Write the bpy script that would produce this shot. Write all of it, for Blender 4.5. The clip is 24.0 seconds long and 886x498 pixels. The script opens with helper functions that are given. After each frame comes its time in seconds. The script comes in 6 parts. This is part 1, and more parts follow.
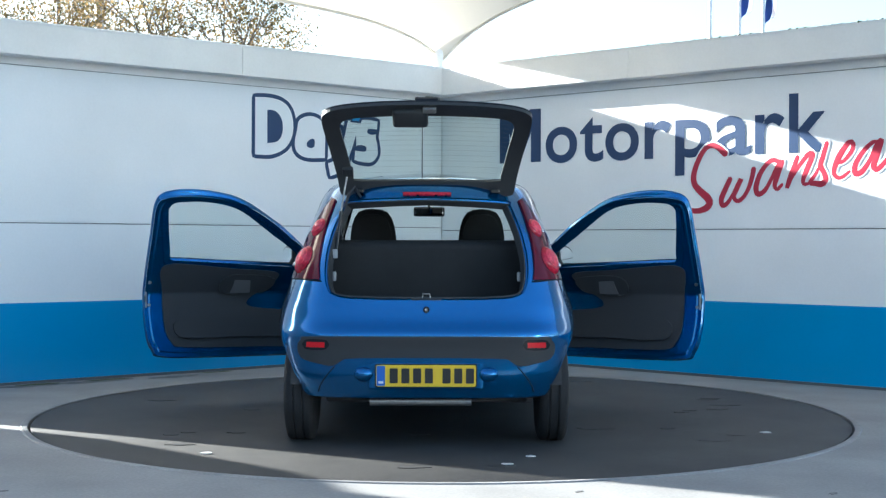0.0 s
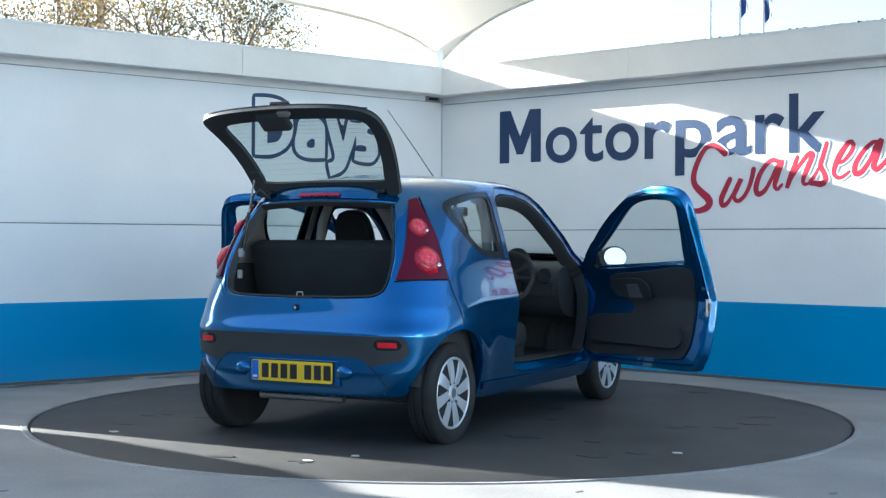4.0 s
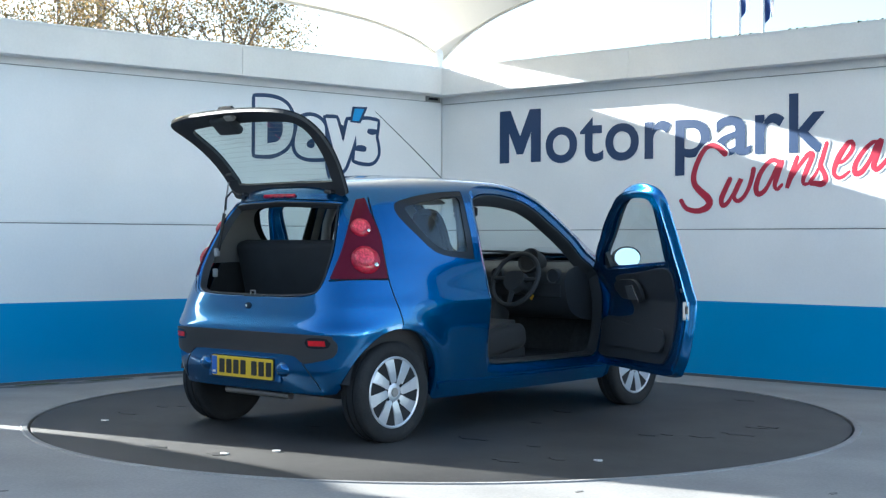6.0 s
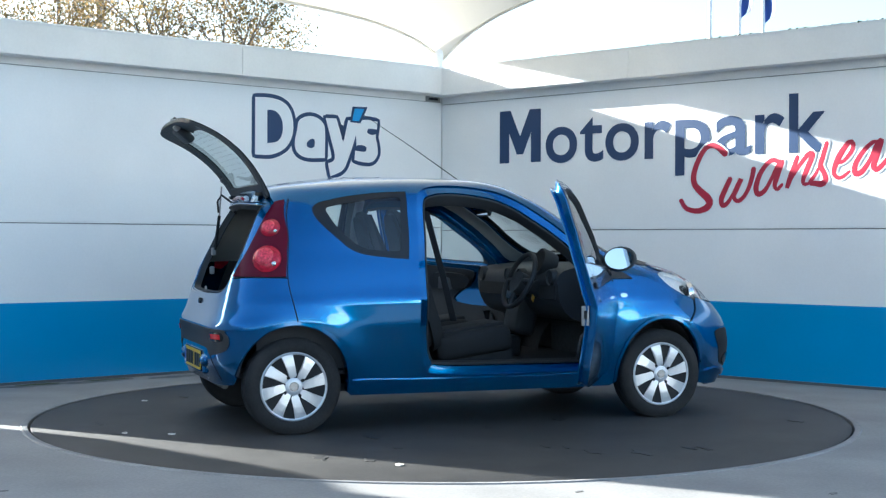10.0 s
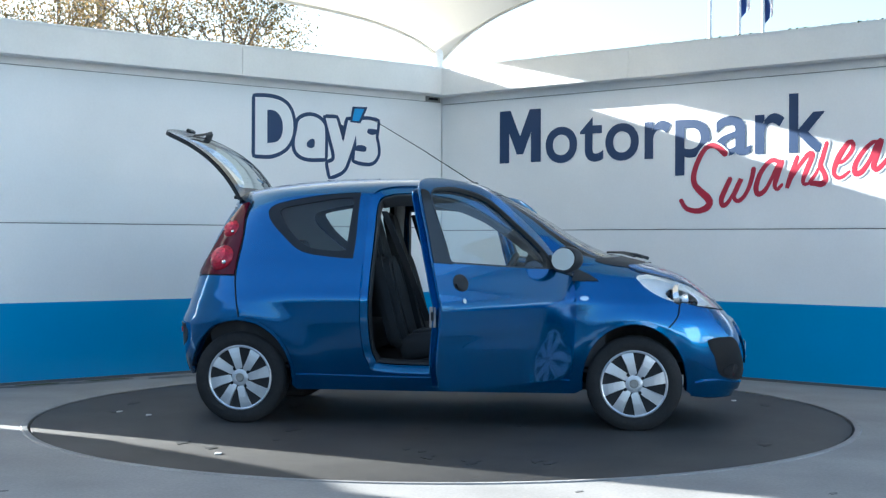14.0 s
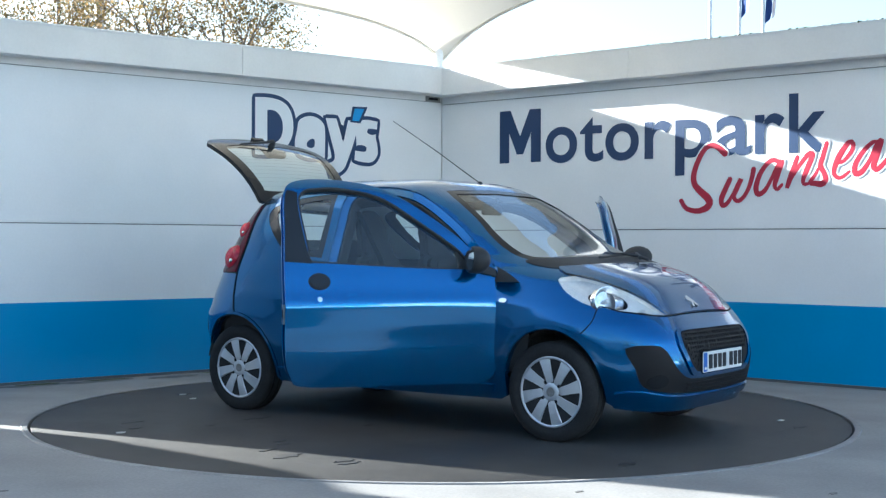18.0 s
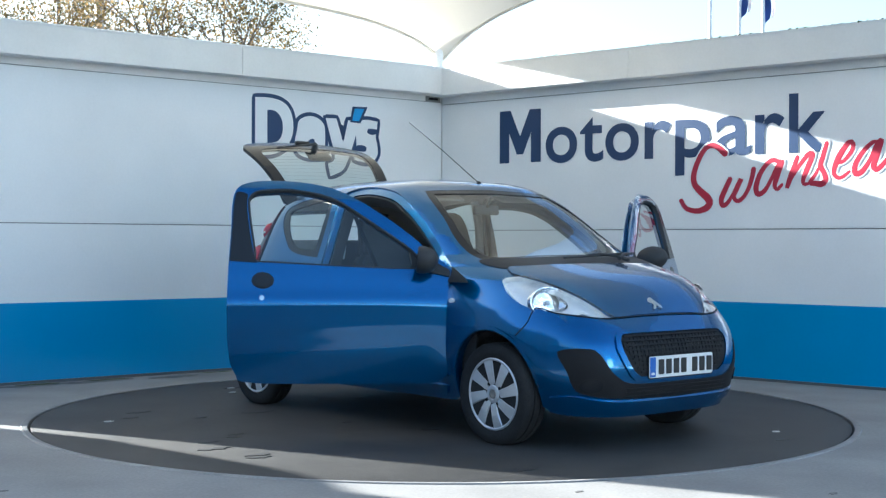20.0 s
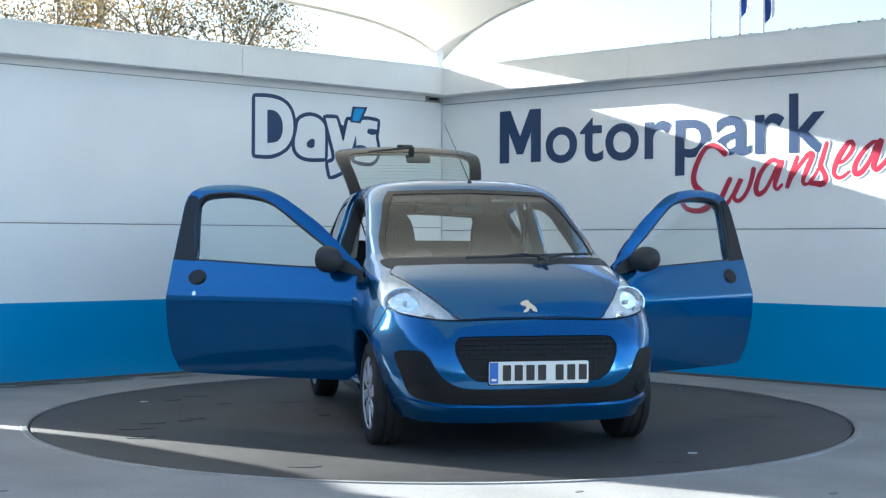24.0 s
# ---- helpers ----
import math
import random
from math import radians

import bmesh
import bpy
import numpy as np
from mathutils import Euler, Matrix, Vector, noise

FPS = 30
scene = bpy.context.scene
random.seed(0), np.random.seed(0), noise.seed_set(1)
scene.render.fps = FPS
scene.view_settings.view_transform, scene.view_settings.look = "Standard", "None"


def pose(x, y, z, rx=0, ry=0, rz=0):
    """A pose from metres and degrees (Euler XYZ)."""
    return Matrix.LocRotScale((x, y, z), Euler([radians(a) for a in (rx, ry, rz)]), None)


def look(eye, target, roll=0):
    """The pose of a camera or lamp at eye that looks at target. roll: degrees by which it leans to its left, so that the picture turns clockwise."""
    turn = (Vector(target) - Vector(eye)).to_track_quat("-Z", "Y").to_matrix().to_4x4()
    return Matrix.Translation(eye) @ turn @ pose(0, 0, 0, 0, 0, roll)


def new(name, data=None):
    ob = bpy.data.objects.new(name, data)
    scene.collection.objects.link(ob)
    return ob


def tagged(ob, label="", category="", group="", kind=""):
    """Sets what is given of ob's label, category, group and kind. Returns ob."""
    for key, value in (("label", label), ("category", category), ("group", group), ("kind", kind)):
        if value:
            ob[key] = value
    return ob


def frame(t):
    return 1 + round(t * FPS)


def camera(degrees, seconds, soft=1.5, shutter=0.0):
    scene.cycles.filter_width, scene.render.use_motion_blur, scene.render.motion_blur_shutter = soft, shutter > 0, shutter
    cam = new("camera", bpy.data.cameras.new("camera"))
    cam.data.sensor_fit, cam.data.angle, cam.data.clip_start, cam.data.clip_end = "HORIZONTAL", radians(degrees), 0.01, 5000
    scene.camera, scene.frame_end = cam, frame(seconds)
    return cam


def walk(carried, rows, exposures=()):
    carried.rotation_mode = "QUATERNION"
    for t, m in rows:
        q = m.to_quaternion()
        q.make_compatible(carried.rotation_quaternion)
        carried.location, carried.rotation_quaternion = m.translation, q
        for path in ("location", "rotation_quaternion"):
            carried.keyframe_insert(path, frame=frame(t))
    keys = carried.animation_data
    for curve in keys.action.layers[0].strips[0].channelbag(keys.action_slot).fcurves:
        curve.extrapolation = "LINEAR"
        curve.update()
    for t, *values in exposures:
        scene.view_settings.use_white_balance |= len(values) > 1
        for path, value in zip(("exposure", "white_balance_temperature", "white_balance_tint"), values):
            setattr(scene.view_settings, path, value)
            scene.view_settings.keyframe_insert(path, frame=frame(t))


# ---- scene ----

# ---- camera ----
cam = camera(36.55, 24.0, soft=1.3)
EYE = Vector((0.0, -8.5525, 1.0846))
AIM = EYE + Vector((math.sin(radians(0.0503)), math.cos(radians(0.0503)), math.tan(radians(-0.2925))))
CAMERA_POSE = look(EYE, AIM, 0.1756)
walk(cam, [(0.0, CAMERA_POSE), (24.0, CAMERA_POSE)], exposures=[(0.0, 2.62, 5700, 5), (10.4, 2.63, 5700, 5), (12.8, 2.53, 5640, 5), (24.0, 2.53, 5640, 5)])

# ---- light ----
SUN_WAY = Vector((0.876, -0.48, -0.293)).normalized()      # the way the sunlight travels
world = bpy.data.worlds.new("sky")
scene.world = world
world.use_nodes = True
sky = world.node_tree.nodes.new("ShaderNodeTexSky")
sky.sky_type = "NISHITA"
sky.sun_disc = False
sky.sun_elevation = math.asin(-SUN_WAY.z)
sky.sun_rotation = math.atan2(-SUN_WAY.x, -SUN_WAY.y)
sky.air_density, sky.dust_density, sky.ozone_density = 1.0, 2.5, 1.0
background = world.node_tree.nodes["Background"]
background.inputs["Strength"].default_value = 0.072
world.node_tree.links.new(sky.outputs["Color"], background.inputs["Color"])
sun_data = bpy.data.lights.new("sun", "SUN")
sun_data.energy, sun_data.angle, sun_data.color = 5.0, radians(0.55), (1.0, 0.93, 0.82)
sun = new("sun", sun_data)
sun.matrix_world = look((-20, 11, 12), Vector((-20, 11, 12)) + SUN_WAY)


# ---- materials ----
def material(name, color, rough=0.5, metal=0.0, grain=0.0, grain_size=40.0, bump=0.0, stain=0.0, stain_size=1.5, **extra):
    """A procedural surface: a base colour varied by fine grain and by broad stains, with relief."""
    m = bpy.data.materials.new(name)
    m.use_nodes = True
    nodes, links = m.node_tree.nodes, m.node_tree.links
    p = nodes["Principled BSDF"]
    p.inputs["Base Color"].default_value = (*color, 1)
    p.inputs["Roughness"].default_value = rough
    p.inputs["Metallic"].default_value = metal
    for key, value in extra.items():
        p.inputs[key.replace("_", " ")].default_value = value
    if grain or stain or bump:
        where = nodes.new("ShaderNodeTexCoord")
        fine = nodes.new("ShaderNodeTexNoise")
        fine.inputs["Scale"].default_value = grain_size
        fine.inputs["Detail"].default_value = 6
        broad = nodes.new("ShaderNodeTexNoise")
        broad.inputs["Scale"].default_value = stain_size
        broad.inputs["Detail"].default_value = 5
        for n in (fine, broad):
            links.new(where.outputs["Object"], n.inputs["Vector"])
        value = None
        for n, amount in ((fine, grain), (broad, stain)):
            r = nodes.new("ShaderNodeMapRange")
            r.inputs["From Min"].default_value, r.inputs["From Max"].default_value = 0.3, 0.7
            r.inputs["To Min"].default_value, r.inputs["To Max"].default_value = 1 - amount, 1 + amount
            links.new(n.outputs["Fac"], r.inputs["Value"])
            if value is None:
                value = r.outputs["Result"]
            else:
                both = nodes.new("ShaderNodeMath")
                both.operation = "MULTIPLY"
                links.new(value, both.inputs[0])
                links.new(r.outputs["Result"], both.inputs[1])
                value = both.outputs[0]
        tint = nodes.new("ShaderNodeVectorMath")
        tint.operation = "SCALE"
        tint.inputs[0].default_value = color
        links.new(value, tint.inputs["Scale"])
        links.new(tint.outputs[0], p.inputs["Base Color"])
        if bump:
            b = nodes.new("ShaderNodeBump")
            b.inputs["Strength"].default_value = bump
            b.inputs["Distance"].default_value = 0.004
            links.new(fine.outputs["Fac"], b.inputs["Height"])
            links.new(b.outputs["Normal"], p.inputs["Normal"])
    return m


def glass(name, tint, rough=0.0, low=0.10):
    """A thin pane: clear and tinted, with a mirror-like gloss that grows at a slant."""
    m = bpy.data.materials.new(name)
    m.use_nodes = True
    nodes, links = m.node_tree.nodes, m.node_tree.links
    nodes.remove(nodes["Principled BSDF"])
    clear = nodes.new("ShaderNodeBsdfTransparent")
    clear.inputs["Color"].default_value = (*tint, 1)
    gloss = nodes.new("ShaderNodeBsdfGlossy")
    gloss.inputs["Roughness"].default_value = rough
    slant = nodes.new("ShaderNodeLayerWeight")
    slant.inputs["Blend"].default_value = 0.5
    power = nodes.new("ShaderNodeMath")
    power.operation = "POWER"
    power.inputs[1].default_value = 3.5
    links.new(slant.outputs["Facing"], power.inputs[0])
    amount = nodes.new("ShaderNodeMapRange")
    amount.inputs["To Min"].default_value, amount.inputs["To Max"].default_value = low, 1.0
    links.new(power.outputs[0], amount.inputs["Value"])
    mix = nodes.new("ShaderNodeMixShader")
    links.new(amount.outputs["Result"], mix.inputs[0])
    links.new(clear.outputs[0], mix.inputs[1])
    links.new(gloss.outputs[0], mix.inputs[2])
    links.new(mix.outputs[0], nodes["Material Output"].inputs["Surface"])
    return m


PAINT = material("metallic_blue_paint", (0.0008, 0.114, 0.315), 0.20, 0.80, grain=0.10, grain_size=900, Coat_Weight=1.0, Coat_Roughness=0.02, Specular_IOR_Level=0.15)
BLACK_PLASTIC = material("black_plastic", (0.036, 0.038, 0.041), 0.55, Specular_IOR_Level=0.3, grain=0.15, grain_size=300, bump=0.15)
GLOSS_BLACK = material("gloss_black", (0.018, 0.019, 0.022), 0.17, Specular_IOR_Level=0.35)
GRILLE_BLACK = material("grille_black", (0.014, 0.014, 0.016), 0.6, Specular_IOR_Level=0.2, grain=0.15, grain_size=300)
RUBBER = material("tyre_rubber", (0.024, 0.024, 0.025), 0.8, Specular_IOR_Level=0.25, grain=0.2, grain_size=120, bump=0.2, stain=0.2, stain_size=6)
SILVER = material("silver_wheel_trim", (0.64, 0.65, 0.67), 0.34, 0.5, grain=0.04, grain_size=200, stain=0.06, stain_size=9)
CHROME = material("chrome", (0.85, 0.85, 0.86), 0.08, 1.0)
LAMP_FACET = material("faceted_reflector", (0.88, 0.88, 0.89), 0.05, 1.0, grain=0.10, grain_size=55, bump=1.0)
LAMP_SILVER = material("lamp_silver", (0.92, 0.92, 0.90), 0.32, 0.35, grain=0.10, grain_size=38, bump=0.8)
ASPHALT = material("pale_worn_asphalt", (0.13, 0.127, 0.122), 0.9, grain=0.3, grain_size=90, bump=0.6, stain=0.25, stain_size=0.4)
STEEL = material("dull_steel", (0.35, 0.34, 0.33), 0.45, 0.9, grain=0.15, grain_size=80)
MIRROR = material("mirror_glass", (0.95, 0.96, 0.97), 0.01, 1.0)
FABRIC = material("black_seat_fabric", (0.026, 0.027, 0.029), 0.9, grain=0.35, grain_size=420, bump=0.35, stain=0.15, stain_size=5)
FABRIC_GREY = material("grey_seat_fabric", (0.030, 0.030, 0.032), 0.9, grain=0.3, grain_size=420, bump=0.35)
CARPET = material("black_carpet", (0.032, 0.032, 0.034), 0.95, grain=0.3, grain_size=300, bump=0.5)
TRIM = material("dark_grey_trim", (0.034, 0.036, 0.040), 0.6, grain=0.12, grain_size=350, bump=0.2)
TRIM_MID = material("mid_grey_trim", (0.11, 0.11, 0.115), 0.6, grain=0.08, grain_size=300, bump=0.1)
TRIM_LIGHT = material("light_grey_trim", (0.33, 0.33, 0.33), 0.7, grain=0.06, grain_size=300, bump=0.1)
LINING = material("pale_headlining", (0.23, 0.228, 0.225), 0.9, grain=0.08, grain_size=400, bump=0.2)
UNDERBODY = material("underbody", (0.036, 0.036, 0.037), 0.8, grain=0.3, grain_size=30)
RED_LENS = material("red_lens", (0.46, 0.010, 0.034), 0.05, grain=0.35, grain_size=60)
DARK_RED_LENS = material("dark_red_lens", (0.105, 0.004, 0.016), 0.10, Specular_IOR_Level=0.2)
PINK_LENS = material("bright_red_lens", (0.70, 0.05, 0.08), 0.06, grain=0.4, grain_size=90)
REFLECTOR_RED = material("red_reflector", (0.70, 0.012, 0.02), 0.25, grain=0.15, grain_size=200)
AMBER_LENS = material("amber_lens", (0.56, 0.055, 0.02), 0.10, grain=0.2, grain_size=120, Coat_Weight=1.0)
CLEAR_LENS = glass("clear_lens", (0.96, 0.97, 0.98), low=0.05)
TINTED_WINDOW = glass("tinted_window_glass", (0.74, 0.83, 0.81), low=0.07)
WINDOW = glass("window_glass", (0.86, 0.92, 0.90), low=0.07)
PLATE_YELLOW = material("yellow_reflective_plate", (0.78, 0.52, 0.02), 0.4, grain=0.05, grain_size=500)
PLATE_WHITE = material("white_reflective_plate", (0.80, 0.80, 0.78), 0.4, grain=0.04, grain_size=500)
PLATE_BLUE = material("blue_plate_band", (0.02, 0.13, 0.50), 0.4)
INK = material("black_ink", (0.012, 0.012, 0.013), 0.5)
ORANGE_TAG = material("yellow_tag", (0.75, 0.40, 0.03), 0.5)

WALL_WHITE = material("white_wall_panel", (0.85, 0.85, 0.85), 0.45, grain=0.015, grain_size=60, stain=0.045, stain_size=0.9, bump=0.03)
FASCIA_WHITE = material("grey_white_fascia", (0.78, 0.78, 0.77), 0.5, grain=0.02, grain_size=50, stain=0.06, stain_size=1.6)
WALL_BLUE = material("blue_wall_paint", (0.009, 0.275, 0.57), 0.4, grain=0.02, grain_size=60, stain=0.06, stain_size=1.1)
SEAM = material("grey_wall_seam", (0.30, 0.30, 0.30), 0.8)
JOINT_BLACK = material("dark_panel_gap", (0.006, 0.006, 0.008), 0.8)
JOINT = material("dark_joint", (0.10, 0.105, 0.11), 0.8)
NAVY = material("navy_letter_film", (0.010, 0.041, 0.120), 0.45, grain=0.03, grain_size=80)
SIGN_RED = material("red_letter_film", (0.43, 0.010, 0.042), 0.45, grain=0.03, grain_size=80)
SIGN_WHITE = material("white_letter_film", (0.82, 0.83, 0.84), 0.45)
SIGN_CYAN = material("light_blue_letter_film", (0.01, 0.30, 0.68), 0.45)
CONCRETE = material("pale_concrete", (0.272, 0.264, 0.252), 0.75, grain=0.10, grain_size=60, bump=0.25, stain=0.16, stain_size=1.8)
TARMAC = material("dark_grit_deck", (0.050, 0.046, 0.042), 0.65, grain=0.45, grain_size=150, bump=0.8, stain=0.22, stain_size=2.2)
STEEL_RIM = material("galvanised_rim", (0.27, 0.265, 0.26), 0.6, 0.2, grain=0.15, grain_size=60, stain=0.2, stain_size=3)
STAIN = material("dark_oil_stain", (0.028, 0.027, 0.026), 0.6, grain=0.4, grain_size=120)
DAMP = material("damp_concrete", (0.14, 0.135, 0.13), 0.7, grain=0.4, grain_size=50, stain=0.3, stain_size=8)
LITTER = material("pale_litter", (0.62, 0.60, 0.56), 0.8, grain=0.15, grain_size=150)
POLE_WHITE = material("white_pole_paint", (0.80, 0.80, 0.80), 0.4, stain=0.05)
FLAG_BLUE = material("dark_blue_flag", (0.05, 0.10, 0.30), 0.8, grain=0.1, grain_size=60)
FLAG_WHITE = material("white_flag", (0.75, 0.70, 0.72), 0.8, grain=0.05, grain_size=60)
BARK = material("grey_brown_bark", (0.17, 0.135, 0.105), 0.9, grain=0.35, grain_size=25, bump=0.8)
MOSS = material("green_moss", (0.05, 0.08, 0.02), 0.95, grain=0.4, grain_size=120)
HEDGE_WALL = material("rendered_wall", (0.5, 0.49, 0.47), 0.85, grain=0.08, grain_size=40, stain=0.12)


def leaf_material():
    m = material("autumn_leaves", (0.10, 0.085, 0.025), 0.7)
    nodes, links = m.node_tree.nodes, m.node_tree.links
    p = nodes["Principled BSDF"]
    pick = nodes.new("ShaderNodeNewGeometry")
    ramp = nodes.new("ShaderNodeValToRGB")
    ramp.color_ramp.elements[0].color = (0.10, 0.10, 0.05, 1)
    ramp.color_ramp.elements[1].color = (0.33, 0.21, 0.09, 1)
    links.new(pick.outputs["Random Per Island"], ramp.inputs[0])
    links.new(ramp.outputs[0], p.inputs["Base Color"])
    glow = nodes.new("ShaderNodeBsdfTranslucent")
    links.new(ramp.outputs[0], glow.inputs["Color"])
    mix = nodes.new("ShaderNodeMixShader")
    mix.inputs[0].default_value = 0.5
    links.new(p.outputs[0], mix.inputs[1])
    links.new(glow.outputs[0], mix.inputs[2])
    links.new(mix.outputs[0], nodes["Material Output"].inputs["Surface"])
    return m


def canopy_material():
    """White coated fabric that lets part of the light through."""
    m = material("white_canopy_fabric", (0.64, 0.61, 0.55), 0.6, grain=0.02, grain_size=90, stain=0.05, stain_size=0.8)
    nodes, links = m.node_tree.nodes, m.node_tree.links
    p = nodes["Principled BSDF"]
    through_light = nodes.new("ShaderNodeBsdfTranslucent")
    through_light.inputs["Color"].default_value = (0.80, 0.74, 0.62, 1)
    mix = nodes.new("ShaderNodeMixShader")
    mix.inputs[0].default_value = 0.14
    links.new(p.outputs[0], mix.inputs[1])
    links.new(through_light.outputs[0], mix.inputs[2])
    links.new(mix.outputs[0], nodes["Material Output"].inputs["Surface"])
    return m


LEAVES = leaf_material()
CANOPY = canopy_material()


# ---- mesh helpers ----
def put_mesh(name, bm, mat, smooth=False):
    data = bpy.data.meshes.new(name)
    bm.to_mesh(data)
    bm.free()
    for m in (mat if isinstance(mat, (list, tuple)) else [mat]):
        data.materials.append(m)
    if smooth:
        for poly in data.polygons:
            poly.use_smooth = True
        data.set_sharp_from_angle(angle=radians(40))
    return data


def part(name, bm, mat, parent, label="", smooth=False):
    ob = new(name, put_mesh(name, bm, mat, smooth))
    ob.parent = parent
    if label:
        ob["label"] = label
    return ob


def thing(name, bm, mat, label, category, group="", kind="", smooth=False):
    return tagged(new(name, put_mesh(name, bm, mat, smooth)), label, category, group, kind)


def box_bm(size, at=(0, 0, 0), turn=None, bevel=0.0, segments=2, bm=None):
    bm = bm or bmesh.new()
    m = Matrix.Translation(at) @ (turn.to_4x4() if turn else Matrix()) @ Matrix.Diagonal((*size, 1))
    made = bmesh.ops.create_cube(bm, size=1, matrix=m)["verts"]
    if bevel:
        edges = list({e for v in made for e in v.link_edges})
        bmesh.ops.bevel(bm, geom=edges, offset=bevel, segments=segments, affect="EDGES", profile=0.5)
    return bm


def tube_bm(points, radius, sides=10, bm=None, cap=True):
    """A round rod along points; radius may be a number or one for each point."""
    bm = bm or bmesh.new()
    points = [Vector(p) for p in points]
    radii = radius if isinstance(radius, (list, tuple)) else [radius] * len(points)
    rings = []
    side = None
    for i, p in enumerate(points):
        way = (points[min(i + 1, len(points) - 1)] - points[max(i - 1, 0)]).normalized()
        if side is None:
            side = way.orthogonal().normalized()
        side = (side - way * side.dot(way)).normalized()
        up = way.cross(side)
        rings.append([bm.verts.new(p + radii[i] * (math.cos(a) * side + math.sin(a) * up)) for a in (2 * math.pi * k / sides for k in range(sides))])
    for a, b in zip(rings, rings[1:]):
        for k in range(sides):
            bm.faces.new((a[k], a[(k + 1) % sides], b[(k + 1) % sides], b[k]))
    if cap:
        bm.faces.new(rings[0][::-1])
        bm.faces.new(rings[-1])
    return bm


def lathe_bm(profile, steps=48, axis="x", bm=None, at=(0, 0, 0)):
    """A turned shape: profile gives (along, radius) pairs, turned about the axis."""
    bm = bm or bmesh.new()
    at = Vector(at)
    rings = []
    for along, r in profile:
        ring = []
        for k in range(steps):
            a = 2 * math.pi * k / steps
            c, s = r * math.cos(a), r * math.sin(a)
            ring.append(bm.verts.new(at + Vector({"x": (along, c, s), "y": (s, along, c), "z": (c, s, along)}[axis])))
        rings.append(ring)
    for a, b in zip(rings, rings[1:]):
        for k in range(steps):
            bm.faces.new((a[k], a[(k + 1) % steps], b[(k + 1) % steps], b[k]))
    for ring, r in ((rings[0][::-1], profile[0][1]), (rings[-1], profile[-1][1])):
        if r > 1e-4:
            bm.faces.new(ring)
    bmesh.ops.remove_doubles(bm, verts=bm.verts, dist=1e-5)
    bmesh.ops.recalc_face_normals(bm, faces=bm.faces)
    return bm


def prism_bm(outline, low, high, to_world, bm=None):
    """A flat plate from a 2D outline, between two depths, placed by to_world(a, b, depth)."""
    bm = bm or bmesh.new()
    a = [bm.verts.new(to_world(u, v, low)) for u, v in outline]
    b = [bm.verts.new(to_world(u, v, high)) for u, v in outline]
    bm.faces.new(a[::-1])
    bm.faces.new(b)
    n = len(outline)
    for i in range(n):
        bm.faces.new((a[i], a[(i + 1) % n], b[(i + 1) % n], b[i]))
    bmesh.ops.recalc_face_normals(bm, faces=bm.faces)
    return bm


def spline(points, step=0.02, closed=True):
    """A smooth curve through 2D points, resampled; a point given with a third value is a sharp corner."""
    out = []
    n = len(points)
    for i in range(n if closed else n - 1):
        p1, p2 = points[i], points[(i + 1) % n]
        p0 = points[i - 1] if (closed or i > 0) else p1
        p3 = points[(i + 2) % n] if (closed or i + 2 < n) else p2
        if len(p1) > 2:
            p0 = p1
        if len(p2) > 2:
            p3 = p2
        p0, p1, p2, p3 = (np.array(p[:2], float) for p in (p0, p1, p2, p3))
        m1, m2 = 0.5 * (p2 - p0), 0.5 * (p3 - p1)
        k = max(1, int(np.linalg.norm(p2 - p1) / step))
        for j in range(k):
            t = j / k
            out.append((2 * t**3 - 3 * t**2 + 1) * p1 + (t**3 - 2 * t**2 + t) * m1 + (-2 * t**3 + 3 * t**2) * p2 + (t**3 - t**2) * m2)
    if not closed:
        out.append(np.array(points[-1][:2], float))
    return out


def rounded(w, h, r, steps=5, cx=0.0, cy=0.0):
    """The outline of a rectangle with round corners."""
    out = []
    for sx, sy, start in ((1, 1, 0), (-1, 1, 90), (-1, -1, 180), (1, -1, 270)):
        for k in range(steps + 1):
            a = radians(start + 90 * k / steps)
            out.append((cx + sx * (w / 2 - r) + r * math.cos(a), cy + sy * (h / 2 - r) + r * math.sin(a)))
    return out


# ---- the stand: two walls, floor, turntable, canopy ----
CORNER = Vector((-0.005, 4.222, 0))
LEFT_ALONG, LEFT_OUT = Vector((-0.768, -0.640, 0)), Vector((0.640, -0.768, 0))
RIGHT_ALONG, RIGHT_OUT = Vector((0.749, -0.663, 0)), Vector((-0.663, -0.749, 0))


def on_left(s, z, out=0.0):
    return CORNER + LEFT_ALONG * s + LEFT_OUT * out + Vector((0, 0, z))


def on_right(s, z, out=0.0):
    return CORNER + RIGHT_ALONG * s + RIGHT_OUT * out + Vector((0, 0, z))


def slab(place, s0, s1, z0, z1, out0, out1, bevel=0.0):
    bm = bmesh.new()
    vs = [bm.verts.new(place(s, z, o)) for o in (out0, out1) for s in (s0, s1) for z in (z0, z1)]
    for f in ((0, 1, 3, 2), (4, 6, 7, 5), (0, 4, 5, 1), (2, 3, 7, 6), (0, 2, 6, 4), (1, 5, 7, 3)):
        bm.faces.new([vs[i] for i in f])
    bmesh.ops.recalc_face_normals(bm, faces=bm.faces)
    if bevel:
        bmesh.ops.bevel(bm, geom=list(bm.edges), offset=bevel, segments=2, affect="EDGES")
    return bm


